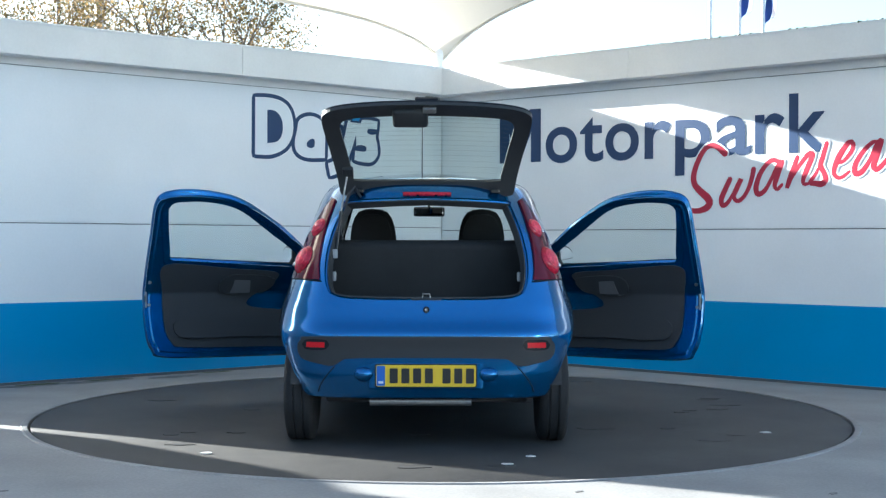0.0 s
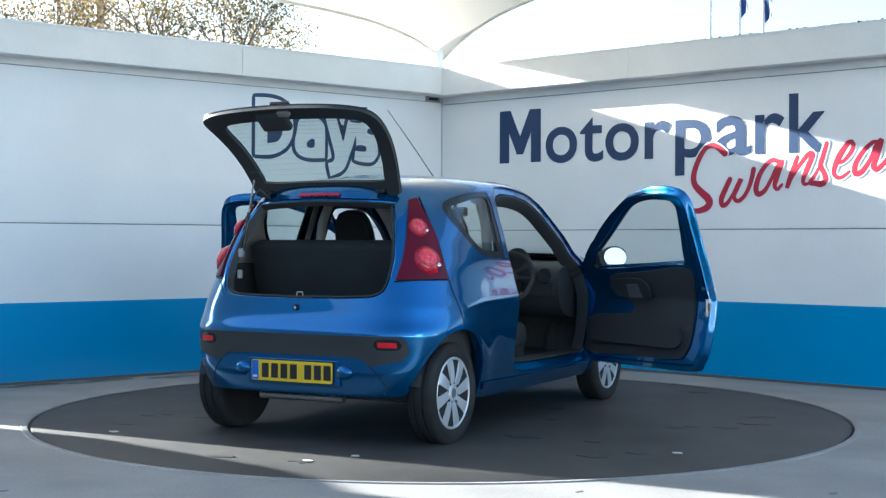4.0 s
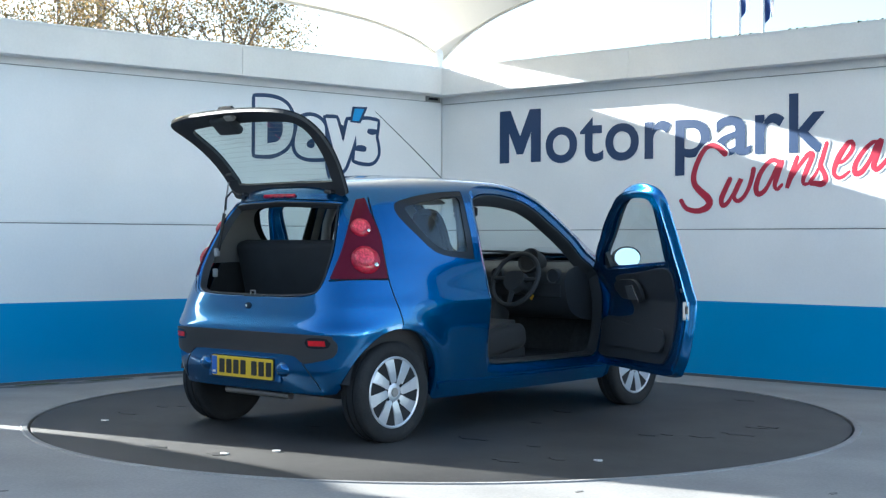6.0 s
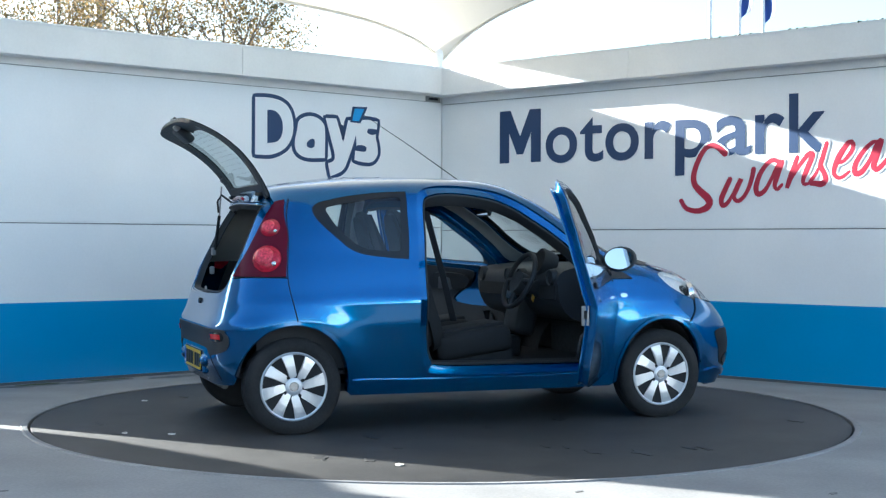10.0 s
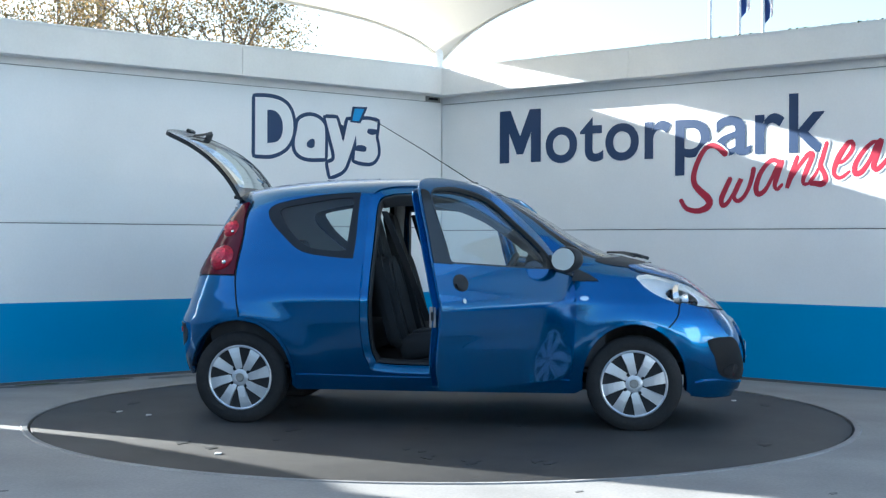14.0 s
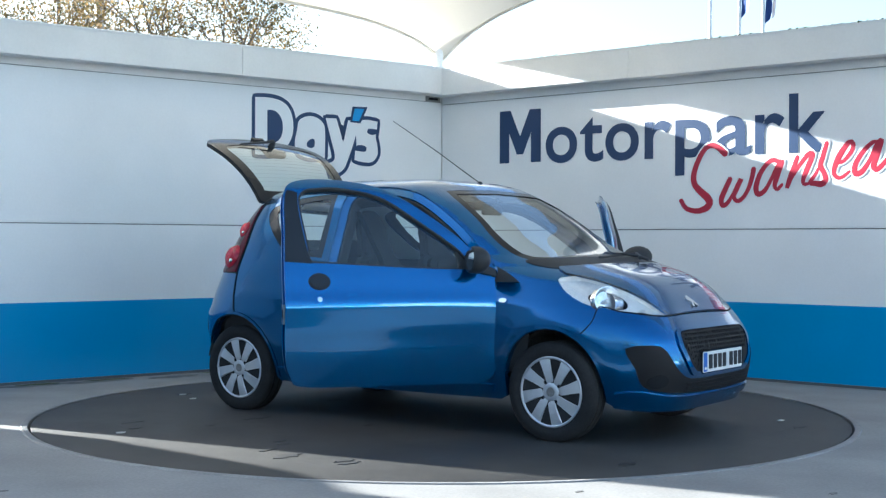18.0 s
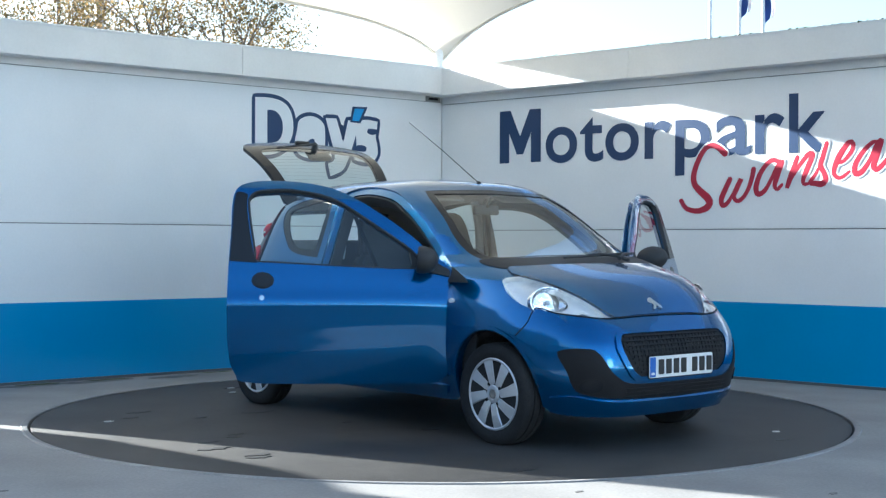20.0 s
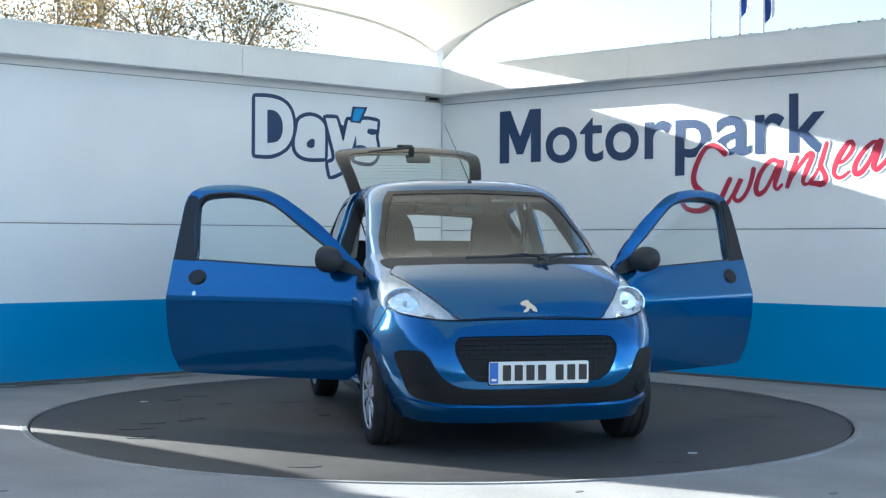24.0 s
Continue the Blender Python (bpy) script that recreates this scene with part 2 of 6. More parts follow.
def stand_wall(name, place, length, label, fascia_joint, d_low, dz, df):
    wall = tagged(new(name), label, "wall", kind="structure")
    part("backing", slab(place, 0.0, length, 0.0, 2.70, -0.16, -0.02), SEAM, wall)
    part("panel", slab(place, 0.002, length, 0.02, 1.205 + d_low, -0.018, 0.0, 0.003), WALL_WHITE, wall, "white lower wall panel")
    part("panel", slab(place, 0.002, length, 1.213 + d_low, 2.408 + dz, -0.018, 0.0, 0.003), WALL_WHITE, wall, "white upper wall panel")
    part("panel", slab(place, 0.002, length, 2.415 + dz, 2.62, -0.018, 0.0, 0.003), WALL_WHITE, wall, "white top wall panel")
    part("painted_band", slab(place, 0.004, length, 0.022, 0.615, 0.0, 0.004), WALL_BLUE, wall, "blue painted band along the foot of the wall")
    part("foot_seal", slab(place, 0.0, length, 0.0, 0.021, -0.03, 0.008), JOINT, wall)
    ends = [0.0, fascia_joint, length]
    for a, b in zip(ends, ends[1:]):
        part("fascia_panel", slab(place, a + 0.0015, b - 0.0015, 2.480 + df, 2.722 + df, 0.02, 0.17, 0.003), FASCIA_WHITE, wall, "pale grey projecting fascia panel")
    part("capping", slab(place, 0.0, length, 2.716 + df, 2.735 + df, -0.16, 0.175, 0.004), FASCIA_WHITE, wall, "thin metal capping")
    return wall


stand_wall("wall_left", on_left, 5.93, "white panelled stand wall with a blue band at its foot", 2.30, 0.012, 0.000, -0.013)
stand_wall("wall_right", on_right, 7.5, "white panelled stand wall with a blue band at its foot", 2.22, -0.014, -0.022, -0.024)


def ring_bm(rings, steps=128):
    bm = bmesh.new()
    for r0, r1 in rings:
        a = [bm.verts.new((r0 * math.cos(2 * math.pi * k / steps), r0 * math.sin(2 * math.pi * k / steps), 0)) for k in range(steps)]
        b = [bm.verts.new((r1 * math.cos(2 * math.pi * k / steps), r1 * math.sin(2 * math.pi * k / steps), 0)) for k in range(steps)]
        for k in range(steps):
            bm.faces.new((a[k], b[k], b[(k + 1) % steps], a[(k + 1) % steps]))
    bmesh.ops.remove_doubles(bm, verts=bm.verts, dist=1e-4)
    return bm


def ground():
    bm = ring_bm(((2.56, 4.0), (4.0, 6.4)))
    pad = thing("ground", bm, CONCRETE, "pale worn concrete pad around the turntable", "ground", kind="structure")
    rng = random.Random(31)
    spots = [(on_left(s, 0, o), r, k) for s, o, r, k in ((4.15, 0.14, 0.10, 3.0), (3.6, 0.16, 0.09, 3.2), (2.95, 0.2, 0.08, 2.6), (4.8, 0.3, 0.06, 2.0))]
    spots += [(Vector((x, y, 0)), r, 1.3) for x, y, r in ((-1.9, -2.75, 0.02), (-1.2, -3.0, 0.022), (0.6, -2.72, 0.018), (2.9, -0.6, 0.02), (2.75, -1.3, 0.025), (2.2, -2.3, 0.018), (-2.9, -0.2, 0.03), (-2.5, -1.9, 0.02), (1.7, -2.75, 0.02))]
    for at, r, stretch in spots:
        outline = [(r * stretch * (1 + 0.3 * rng.uniform(-1, 1)) * math.cos(a), r * (0.7 + 0.3 * rng.uniform(-1, 1)) * math.sin(a)) for a in (2 * math.pi * k / 16 for k in range(16))]
        c, d = LEFT_ALONG.x, LEFT_ALONG.y
        part("stain", prism_bm(outline, 0.0005, 0.0025, lambda u, v, h, at=at: at + Vector((u * c - v * d, u * d + v * c, h))), DAMP, pad, "dark damp stain")
    for s, o, r, k in ((4.05, 0.10, 0.035, 5.0), (3.45, 0.09, 0.030, 6.0), (2.5, 0.08, 0.02, 7.0), (1.6, 0.07, 0.02, 6.0)):
        at = on_left(s, 0, o)
        outline = [(r * k * (1 + 0.3 * rng.uniform(-1, 1)) * math.cos(a), r * (0.8 + 0.4 * rng.uniform(-1, 1)) * math.sin(a)) for a in (2 * math.pi * j / 18 for j in range(18))]
        c, d = LEFT_ALONG.x, LEFT_ALONG.y
        part("stain", prism_bm(outline, 0.0025, 0.0045, lambda u, v, h, at=at: at + Vector((u * c - v * d, u * d + v * c, h))), MOSS, pad, "green algae stain at the wall foot")
    bm = ring_bm(((6.4, 20.0), (20.0, 90.0), (90.0, 4000.0)))
    thing("forecourt", bm, ASPHALT, "pale worn asphalt forecourt beyond the pad", "ground", kind="structure")
    # the pit below the deck and its metal edge
    bm = lathe_bm([(-0.3, 2.56), (-0.3, 0.0)], 96, "z")
    thing("turntable_pit", bm, JOINT, "dark pit below the turntable deck", "pit", kind="structure")
    bm = lathe_bm([(-0.3, 2.522), (0.003, 2.522), (0.006, 2.528), (0.006, 2.556), (0.0, 2.563), (-0.3, 2.563)], 128, "z")
    thing("turntable_rim", bm, STEEL_RIM, "thin galvanised ring round the turntable", "rim", kind="structure", smooth=True)


ground()


def make_turntable():
    deck = tagged(new("turntable"), "round dark grit-covered turntable deck set flush in concrete", "turntable")
    bm = lathe_bm([(-0.05, 0.0), (-0.05, 2.507), (-0.004, 2.507), (0.0, 2.502), (0.0, 1.6), (0.0, 0.0)], 160, "z")
    part("deck", bm, TARMAC, deck, smooth=True)
    rng = random.Random(4)
    marks = [(0.905, -0.742, 0.07), (0.30, -2.05, 0.05), (-0.15, -2.1, 0.06), (1.5, -1.2, 0.05), (1.9, 0.4, 0.06), (-1.4, -1.4, 0.05), (-1.9, 0.6, 0.06), (1.1, 1.9, 0.05), (-0.7, 2.1, 0.05)]
    for x, y, r in marks + [(rng.uniform(-2.2, 2.2), rng.uniform(-1.0, 1.0) * 1.2, rng.uniform(0.02, 0.05)) for _ in range(14)]:
        if math.hypot(x, y) > 2.4:
            continue
        outline = [(r * (1 + 0.35 * rng.uniform(-1, 1)) * math.cos(a) * 1.4, r * (0.6 + 0.3 * rng.uniform(-1, 1)) * math.sin(a)) for a in (2 * math.pi * k / 14 for k in range(14))]
        part("stain", prism_bm(outline, 0.0005, 0.003, lambda u, v, d, x=x, y=y: Vector((x + u, y + v, d))), STAIN, deck, "dark oil stain")
    for x, y in ((0.45, -1.78), (0.32, -2.02), (-1.2, -1.7), (1.85, -0.9), (-0.9, 1.9)):
        outline = [(0.028 * (1 + 0.4 * rng.uniform(-1, 1)) * math.cos(a), 0.018 * (1 + 0.4 * rng.uniform(-1, 1)) * math.sin(a)) for a in (2 * math.pi * k / 9 for k in range(9))]
        part("dried_leaf", prism_bm(outline, 0.002, 0.007, lambda u, v, d, x=x, y=y: Vector((x + u, y + v, d))), LITTER, deck, "pale dried leaf stuck to the deck")
    return deck


TURNTABLE = make_turntable()


def canopy():
    """Stretched fabric held down at the corner post, rising along both walls to high outer points."""
    sail = tagged(new("canopy"), "white stretched fabric canopy tied down at the corner post", "canopy")
    low = Vector((0.0, 4.13, 2.80))

    def rise(d, height, reach):
        return height * (1 - math.exp(-d / reach))

    bm = bmesh.new()
    n = 40
    grid = []
    for i in range(n + 1):
        row = []
        for j in range(n + 1):
            far_a, far_b = (i / n) ** 1.6, (j / n) ** 1.6
            a = 6.2 * far_a * (1 - 0.12 * math.sin(math.pi * far_b))
            b = 6.6 * far_b * (1 - 0.12 * math.sin(math.pi * far_a))
            p = low + LEFT_ALONG * a + RIGHT_ALONG * b
            lift = rise(a, 0.32, 0.50) + 0.022 * a + rise(b, 0.48, 0.62) + 0.05 * b
            p.z = low.z + lift + 1.3 * (1 - math.exp(-a * b / 5.0))
            row.append(bm.verts.new(p))
        grid.append(row)
    for i in range(n):
        for j in range(n):
            bm.faces.new((grid[i][j], grid[i + 1][j], grid[i + 1][j + 1], grid[i][j + 1]))
    edges = [[v.co.copy() for v in grid_line] for grid_line in ([r[0] for r in grid], grid[0])]
    part("fabric", bm, CANOPY, sail, smooth=True)
    for line in edges:
        part("edge_hem", tube_bm(line, 0.014, 8), CANOPY, sail, "rolled fabric hem with a cable inside")
    part("corner_plate", box_bm((0.05, 0.02, 0.16), low + Vector((-0.05, -0.02, 0.03)), bevel=0.004), POLE_WHITE, sail)
    post = tagged(new("canopy_post"), "white round steel post standing on the wall corner", "post")
    part("pole", tube_bm([(-0.042, 4.08, 2.715), (-0.038, 4.08, 2.80), (-0.015, 4.08, 3.20), (0.012, 4.08, 3.62)], [0.046, 0.042, 0.042, 0.040], 16), POLE_WHITE, post, smooth=True)
    part("cap", lathe_bm([(-0.012, 0.055), (0.012, 0.055)], 20, "z", at=(0.012, 4.08, 3.62)), POLE_WHITE, post)
    # Unseen column behind the corner, added to stop sunlight leaking between the walls.
    part("corner_blocker", tube_bm([(-0.005, 4.375, 0.0), (-0.005, 4.375, 2.70)], 0.12, 16), POLE_WHITE, post, smooth=True)


canopy()


def unseen_walls():
    """Plain unseen walls; the low sun throws the first's rounded end across the floor."""
    way, side = Vector((0.876, -0.48, 0)).normalized(), Vector((0.48, 0.876, 0)).normalized()
    # Added out of view; the 5 m stretch shades the ground before the car.
    outline = spline([(-1.93, 0.0, 1), (-1.93, 1.30), (-2.03, 1.56), (-2.13, 1.70), (-2.28, 1.88), (-2.46, 2.0), (-2.60, 2.05, 1), (-2.60, 5.0, 1), (-14.0, 5.0, 1), (-14.0, 0.0, 1)], 0.05)
    bm = prism_bm(outline, -6.2, -6.0, lambda u, v, d: way * d + side * u + Vector((0, 0, v)))
    thing("shadow_wall", bm, HEDGE_WALL, "unseen plain rendered wall with a low rounded end, added to cast the floor shadow", "wall", kind="structure")

    # Unseen walls added to keep the bright low sky out of the paint's reflections.
    thing("sky_block_wall", box_bm((0.25, 34.0, 3.8), (-17.5, 18.0, 1.9), bevel=0.02), HEDGE_WALL, "unseen plain tall rendered wall added to block bright low sky", "wall", kind="structure")
    thing("sky_block_wall", box_bm((0.25, 26.0, 8.0), (-17.5, -12.0, 4.0), bevel=0.02), HEDGE_WALL, "unseen plain high rendered wall added to block bright low sky", "wall", kind="structure")
    # Unseen white wall, added to reflect in the paint and brighten the stand.
    for y0, y1, top in ((-13.4, -3.0, 1.0), (-19.8, -14.2, 5.2)):
        thing("bounce_wall", box_bm((0.25, y1 - y0, top), (15.5, (y0 + y1) / 2, top / 2), bevel=0.02), WALL_WHITE, "unseen plain white wall added to reflect sunlight to car and stand", "wall", kind="structure")
    # White walls added behind the camera, as a bright band for the paint.
    for name, x0, x1, y, top in (("reflection_wall", -16.0, -2.0, -19.0, 2.0), ("reflection_wall", -0.6, 16.0, -20.0, 1.8)):
        thing(name, box_bm((x1 - x0, 0.25, top), ((x0 + x1) / 2, y, top / 2), bevel=0.02), WALL_WHITE, "unseen plain white wall added as a bright band in the paint's reflections", "wall", kind="structure")


unseen_walls()


# ---- lettering on the walls ----
def glyph(name, character, place, s, z, width, height, mat, parent):
    """One letter cut from thin film and laid on a wall, s to s + width along it, its foot at z."""
    curve = bpy.data.curves.new(name, "FONT")
    curve.body, curve.size, curve.offset, curve.extrude = character, 1.0, 0.014, 0.5
    curve.resolution_u = 8
    holder = bpy.data.objects.new(name, curve)
    scene.collection.objects.link(holder)
    bpy.context.view_layer.update()
    mesh = bpy.data.meshes.new_from_object(holder)
    bpy.data.objects.remove(holder)
    xs = [v.co.x for v in mesh.vertices]
    lo, hi = min(xs), max(xs)
    for v in mesh.vertices:
        v.co = place(s + (v.co.x - lo) / (hi - lo) * width, z + v.co.y * height, 0.003 + 0.001 * (v.co.z + 0.5))
    bm = bmesh.new()
    bm.from_mesh(mesh)
    bpy.data.meshes.remove(mesh)
    bmesh.ops.remove_doubles(bm, verts=bm.verts, dist=1e-5)
    bmesh.ops.recalc_face_normals(bm, faces=bm.faces)
    for f in bm.faces:
        f.smooth = False
    return part(name, bm, mat, parent)


def brush(path, widths):
    """One brush-drawn letter on the right wall: a flattened stroke along a path, over a wider white one."""
    line = spline(path, 0.012, closed=False)
    along = np.linspace(0, 1, len(line))
    half = np.interp(along, np.linspace(0, 1, len(widths)), widths)
    for name, mat, extra, out, label in (("white_edge", SIGN_WHITE, 0.012, 0.0040, "white edge of the letter"), ("letter", SIGN_RED, 0.0, 0.0052, "")):
        pts = [Vector((float(p[0]), 0.0, float(p[1]))) for p in line]
        rad = [float(h) + extra for h in half]
        first, last = (pts[0] - pts[1]).normalized(), (pts[-1] - pts[-2]).normalized()
        pts = [pts[0] + first * rad[0] * k for k in (0.98, 0.7, 0.35)] + pts + [pts[-1] + last * rad[-1] * k for k in (0.35, 0.7, 0.98)]
        rad = [rad[0] * k for k in (0.2, 0.71, 0.94)] + rad + [rad[-1] * k for k in (0.94, 0.71, 0.2)]
        bm = tube_bm(pts, rad, 12)
        for v in bm.verts:
            v.co = on_right(v.co.x, v.co.z, out + v.co.y * 0.022)
        bmesh.ops.recalc_face_normals(bm, faces=bm.faces)
        part(name, bm, mat, script, label)


def grown(outline, by):
    """The outline pushed outwards by a distance."""
    o = [np.array(p, float) for p in outline]
    area = sum(o[i - 1][0] * o[i][1] - o[i][0] * o[i - 1][1] for i in range(len(o)))
    out = []
    for i, p in enumerate(o):
        q = o[(i + 1) % len(o)] - o[i - 1]
        out.append(tuple(p + by * math.copysign(1, area) * np.array([q[1], -q[0]]) / (np.linalg.norm(q) + 1e-9)))
    return out


def sign_left():
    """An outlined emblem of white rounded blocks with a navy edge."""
    emblem = tagged(new("wall_emblem"), "row of white rounded blocks with thick navy outlines on the wall", "sign")
    blocks = [
        [(2.072, 2.318, 1), (1.921, 2.322), (1.801, 2.298), (1.721, 2.232), (1.687, 2.121), (1.696, 2.008), (1.752, 1.913), (1.836, 1.858), (1.932, 1.830), (2.073, 1.829, 1)],
        [(1.623, 2.146), (1.532, 2.188), (1.432, 2.178), (1.368, 2.130), (1.350, 2.058), (1.352, 1.828, 1), (1.518, 1.821), (1.612, 1.842), (1.661, 1.893), (1.667, 1.968), (1.645, 2.062)],
        [(1.343, 2.183, 1), (1.228, 2.186, 1), (1.176, 2.042), (1.153, 1.974, 1), (1.132, 2.044), (1.099, 2.177, 1), (0.985, 2.176, 1), (1.018, 2.033), (1.080, 1.871), (1.142, 1.742), (1.227, 1.690), (1.291, 1.671, 1), (1.317, 1.783, 1), (1.258, 1.807), (1.245, 1.864), (1.292, 2.019)],
        [(0.915, 2.193), (0.768, 2.184, 1), (0.779, 2.100), (0.790, 2.040), (0.773, 1.982), (0.767, 1.885), (0.826, 1.816), (0.927, 1.807), (1.027, 1.825, 1), (1.017, 1.915), (1.005, 1.972), (1.012, 2.051), (0.997, 2.145)]]
    for depth, points in enumerate(blocks):
        o = spline(points, 0.02)
        part("outline", prism_bm(grown(grown(o, 0.017), 0.017), 0.0005, 0.0020 + 0.0005 * depth, on_left), NAVY, emblem, "navy outline")
        part("white_block", prism_bm([tuple(p) for p in o], 0.0020, 0.0048 + 0.0005 * depth, on_left), SIGN_WHITE, emblem, "white rounded block")
    spots = [[(1.952, 2.215, 1), (1.885, 2.215), (1.825, 2.174), (1.798, 2.104), (1.805, 2.012), (1.855, 1.949), (1.951, 1.932, 1)],
             [(1.548, 1.948), (1.511, 1.985), (1.468, 1.988), (1.466, 1.925), (1.506, 1.908), (1.540, 1.920)],
             [(0.875, 2.114), (0.762, 2.111, 1), (0.770, 2.073, 1), (0.837, 2.060), (0.891, 2.083)],
             [(1.030, 1.948, 1), (0.954, 1.962), (0.893, 1.942), (0.901, 1.907), (0.975, 1.904), (1.030, 1.913, 1)]]
    for o in spots:
        part("navy_spot", prism_bm([tuple(p) for p in spline(o, 0.02)], 0.0030, 0.0075, on_left), NAVY, emblem, "navy spot in the block")
    part("accent_edge", prism_bm([(1.050, 2.303), (0.884, 2.310), (0.962, 2.158), (1.075, 2.162)], 0.0030, 0.0080, on_left), NAVY, emblem, "navy edge of the accent")
    part("accent", prism_bm([(1.030, 2.287), (0.922, 2.291), (0.981, 2.176), (1.055, 2.178)], 0.0060, 0.0098, on_left), SIGN_CYAN, emblem, "slanted light blue accent")


sign_left()
lettering = tagged(new("wall_lettering"), "large navy word on the white stand wall", "lettering")
CAPITAL = [(0.0, 0.0), (0.0, 0.475), (0.125, 0.475), (0.235, 0.235), (0.345, 0.475), (0.47, 0.475), (0.47, 0.0), (0.36, 0.0), (0.36, 0.27), (0.27, 0.075), (0.20, 0.075), (0.11, 0.27), (0.11, 0.0)]
part("letter", prism_bm(CAPITAL, 0.003, 0.0042, lambda u, v, d: on_right(0.715 + u, 1.806 + v, d)), NAVY, lettering)
for character, s0, s1, foot in (("o", 1.240, 1.583, 1.801), ("t", 1.613, 1.860, 1.799), ("o", 1.881, 2.220, 1.797), ("r", 2.278, 2.537, 1.796), ("p", 2.575, 2.903, 1.796), ("a", 2.952, 3.268, 1.796), ("r", 3.303, 3.556, 1.794), ("k", 3.594, 3.920, 1.792)):
    glyph("letter", character, on_right, s0, foot, s1 - s0, 0.645, NAVY, lettering)

script = tagged(new("script_lettering"), "slanting red brush-script word with a white edge below the navy word", "lettering")
brush([(3.037, 1.803), (2.981, 1.850), (2.929, 1.871), (2.867, 1.855), (2.805, 1.775), (2.758, 1.662), (2.758, 1.570), (2.816, 1.504), (2.879, 1.452), (2.900, 1.406), (2.864, 1.365), (2.780, 1.344), (2.685, 1.368), (2.636, 1.429)], (0.027, 0.021, 0.024, 0.027, 0.034, 0.022, 0.020))
brush([(3.084, 1.593), (3.044, 1.517), (3.008, 1.436), (3.019, 1.386), (3.060, 1.403), (3.110, 1.470), (3.155, 1.546), (3.183, 1.594), (3.145, 1.514), (3.120, 1.456), (3.146, 1.420), (3.191, 1.437), (3.240, 1.499), (3.275, 1.587), (3.294, 1.667)], (0.022, 0.025, 0.015, 0.022, 0.018, 0.018, 0.022))
brush([(3.518, 1.712), (3.480, 1.731), (3.426, 1.720), (3.353, 1.634), (3.315, 1.524), (3.335, 1.470), (3.393, 1.500), (3.451, 1.591), (3.499, 1.678), (3.537, 1.720), (3.499, 1.616), (3.476, 1.533), (3.500, 1.506), (3.538, 1.540)], (0.018, 0.020, 0.024, 0.016, 0.020, 0.024, 0.012))
brush([(3.666, 1.746), (3.624, 1.634), (3.581, 1.513), (3.619, 1.591), (3.685, 1.684), (3.755, 1.764), (3.792, 1.763), (3.760, 1.682), (3.718, 1.583), (3.723, 1.540), (3.760, 1.543)], (0.018, 0.024, 0.014, 0.016, 0.022, 0.024, 0.012))
brush([(3.907, 1.844), (3.875, 1.742), (3.857, 1.678), (3.889, 1.613), (3.899, 1.565), (3.867, 1.536), (3.816, 1.542), (3.774, 1.551), (3.816, 1.611), (3.852, 1.674)], (0.018, 0.022, 0.022, 0.024, 0.016, 0.012))
brush([(3.980, 1.687), (4.043, 1.706), (4.105, 1.775), (4.118, 1.830), (4.087, 1.844), (4.025, 1.770), (3.976, 1.674), (3.967, 1.610), (4.003, 1.579), (4.044, 1.591), (4.088, 1.623)], (0.012, 0.018, 0.020, 0.026, 0.018, 0.012))
brush([(4.320, 1.829), (4.272, 1.835), (4.190, 1.763), (4.133, 1.668), (4.137, 1.609), (4.186, 1.620), (4.247, 1.702), (4.299, 1.809), (4.337, 1.845), (4.303, 1.738), (4.278, 1.663), (4.295, 1.633), (4.338, 1.657), (4.398, 1.730)], (0.014, 0.020, 0.024, 0.016, 0.020, 0.024, 0.014))


# ---- beyond the walls ----
FLAGS = []


def flags():
    for x, y, top, cloth in ((9.68, 40.0, 13.5, 10.42), (10.74, 40.0, 13.0, 9.25), (11.60, 40.0, 13.2, 9.05)):
        pole = tagged(new("flagpole"), "slim white flagpole behind the stand", "flagpole", "flagpoles")
        part("shaft", tube_bm([(x, y, 0), (x, y, 6), (x, y, top)], [0.085, 0.075, 0.05], 10), POLE_WHITE, pole, smooth=True)
        part("finial", lathe_bm([(-0.06, 0.01), (0, 0.06), (0.06, 0.01)], 12, "z", at=(x, y, top + 0.05)), POLE_WHITE, pole)
        flag = tagged(new("flag"), "limp dark blue flag hanging from its pole", "flag", "flags")
        for mat, x0, x1, label in ((FLAG_BLUE, 0.040, 0.30, "dark blue cloth"), (FLAG_WHITE, 0.30, 0.42, "pale cloth edge")):
            bm = bmesh.new()
            rows = []
            for j in range(9):
                z = j / 8 * 2.2
                rows.append([bm.verts.new((x0 + (x1 - x0) * i / 6 * (0.75 + 0.25 * math.sin(j)), 0.05 * math.sin(9 * (x0 + (x1 - x0) * i / 6) + 0.9 * j), z + 0.35 * (x0 + (x1 - x0) * i / 6 - 0.09) * (1 - j / 8) * 2)) for i in range(7)])
            for r0, r1 in zip(rows, rows[1:]):
                for i in range(6):
                    bm.faces.new((r0[i], r0[i + 1], r1[i + 1], r1[i]))
            bmesh.ops.solidify(bm, geom=list(bm.faces), thickness=0.004)
            part("cloth", bm, mat, flag, label, smooth=True)
        flag.matrix_world = pose(x, y, cloth)
        FLAGS.append((flag, x, y, cloth))


flags()


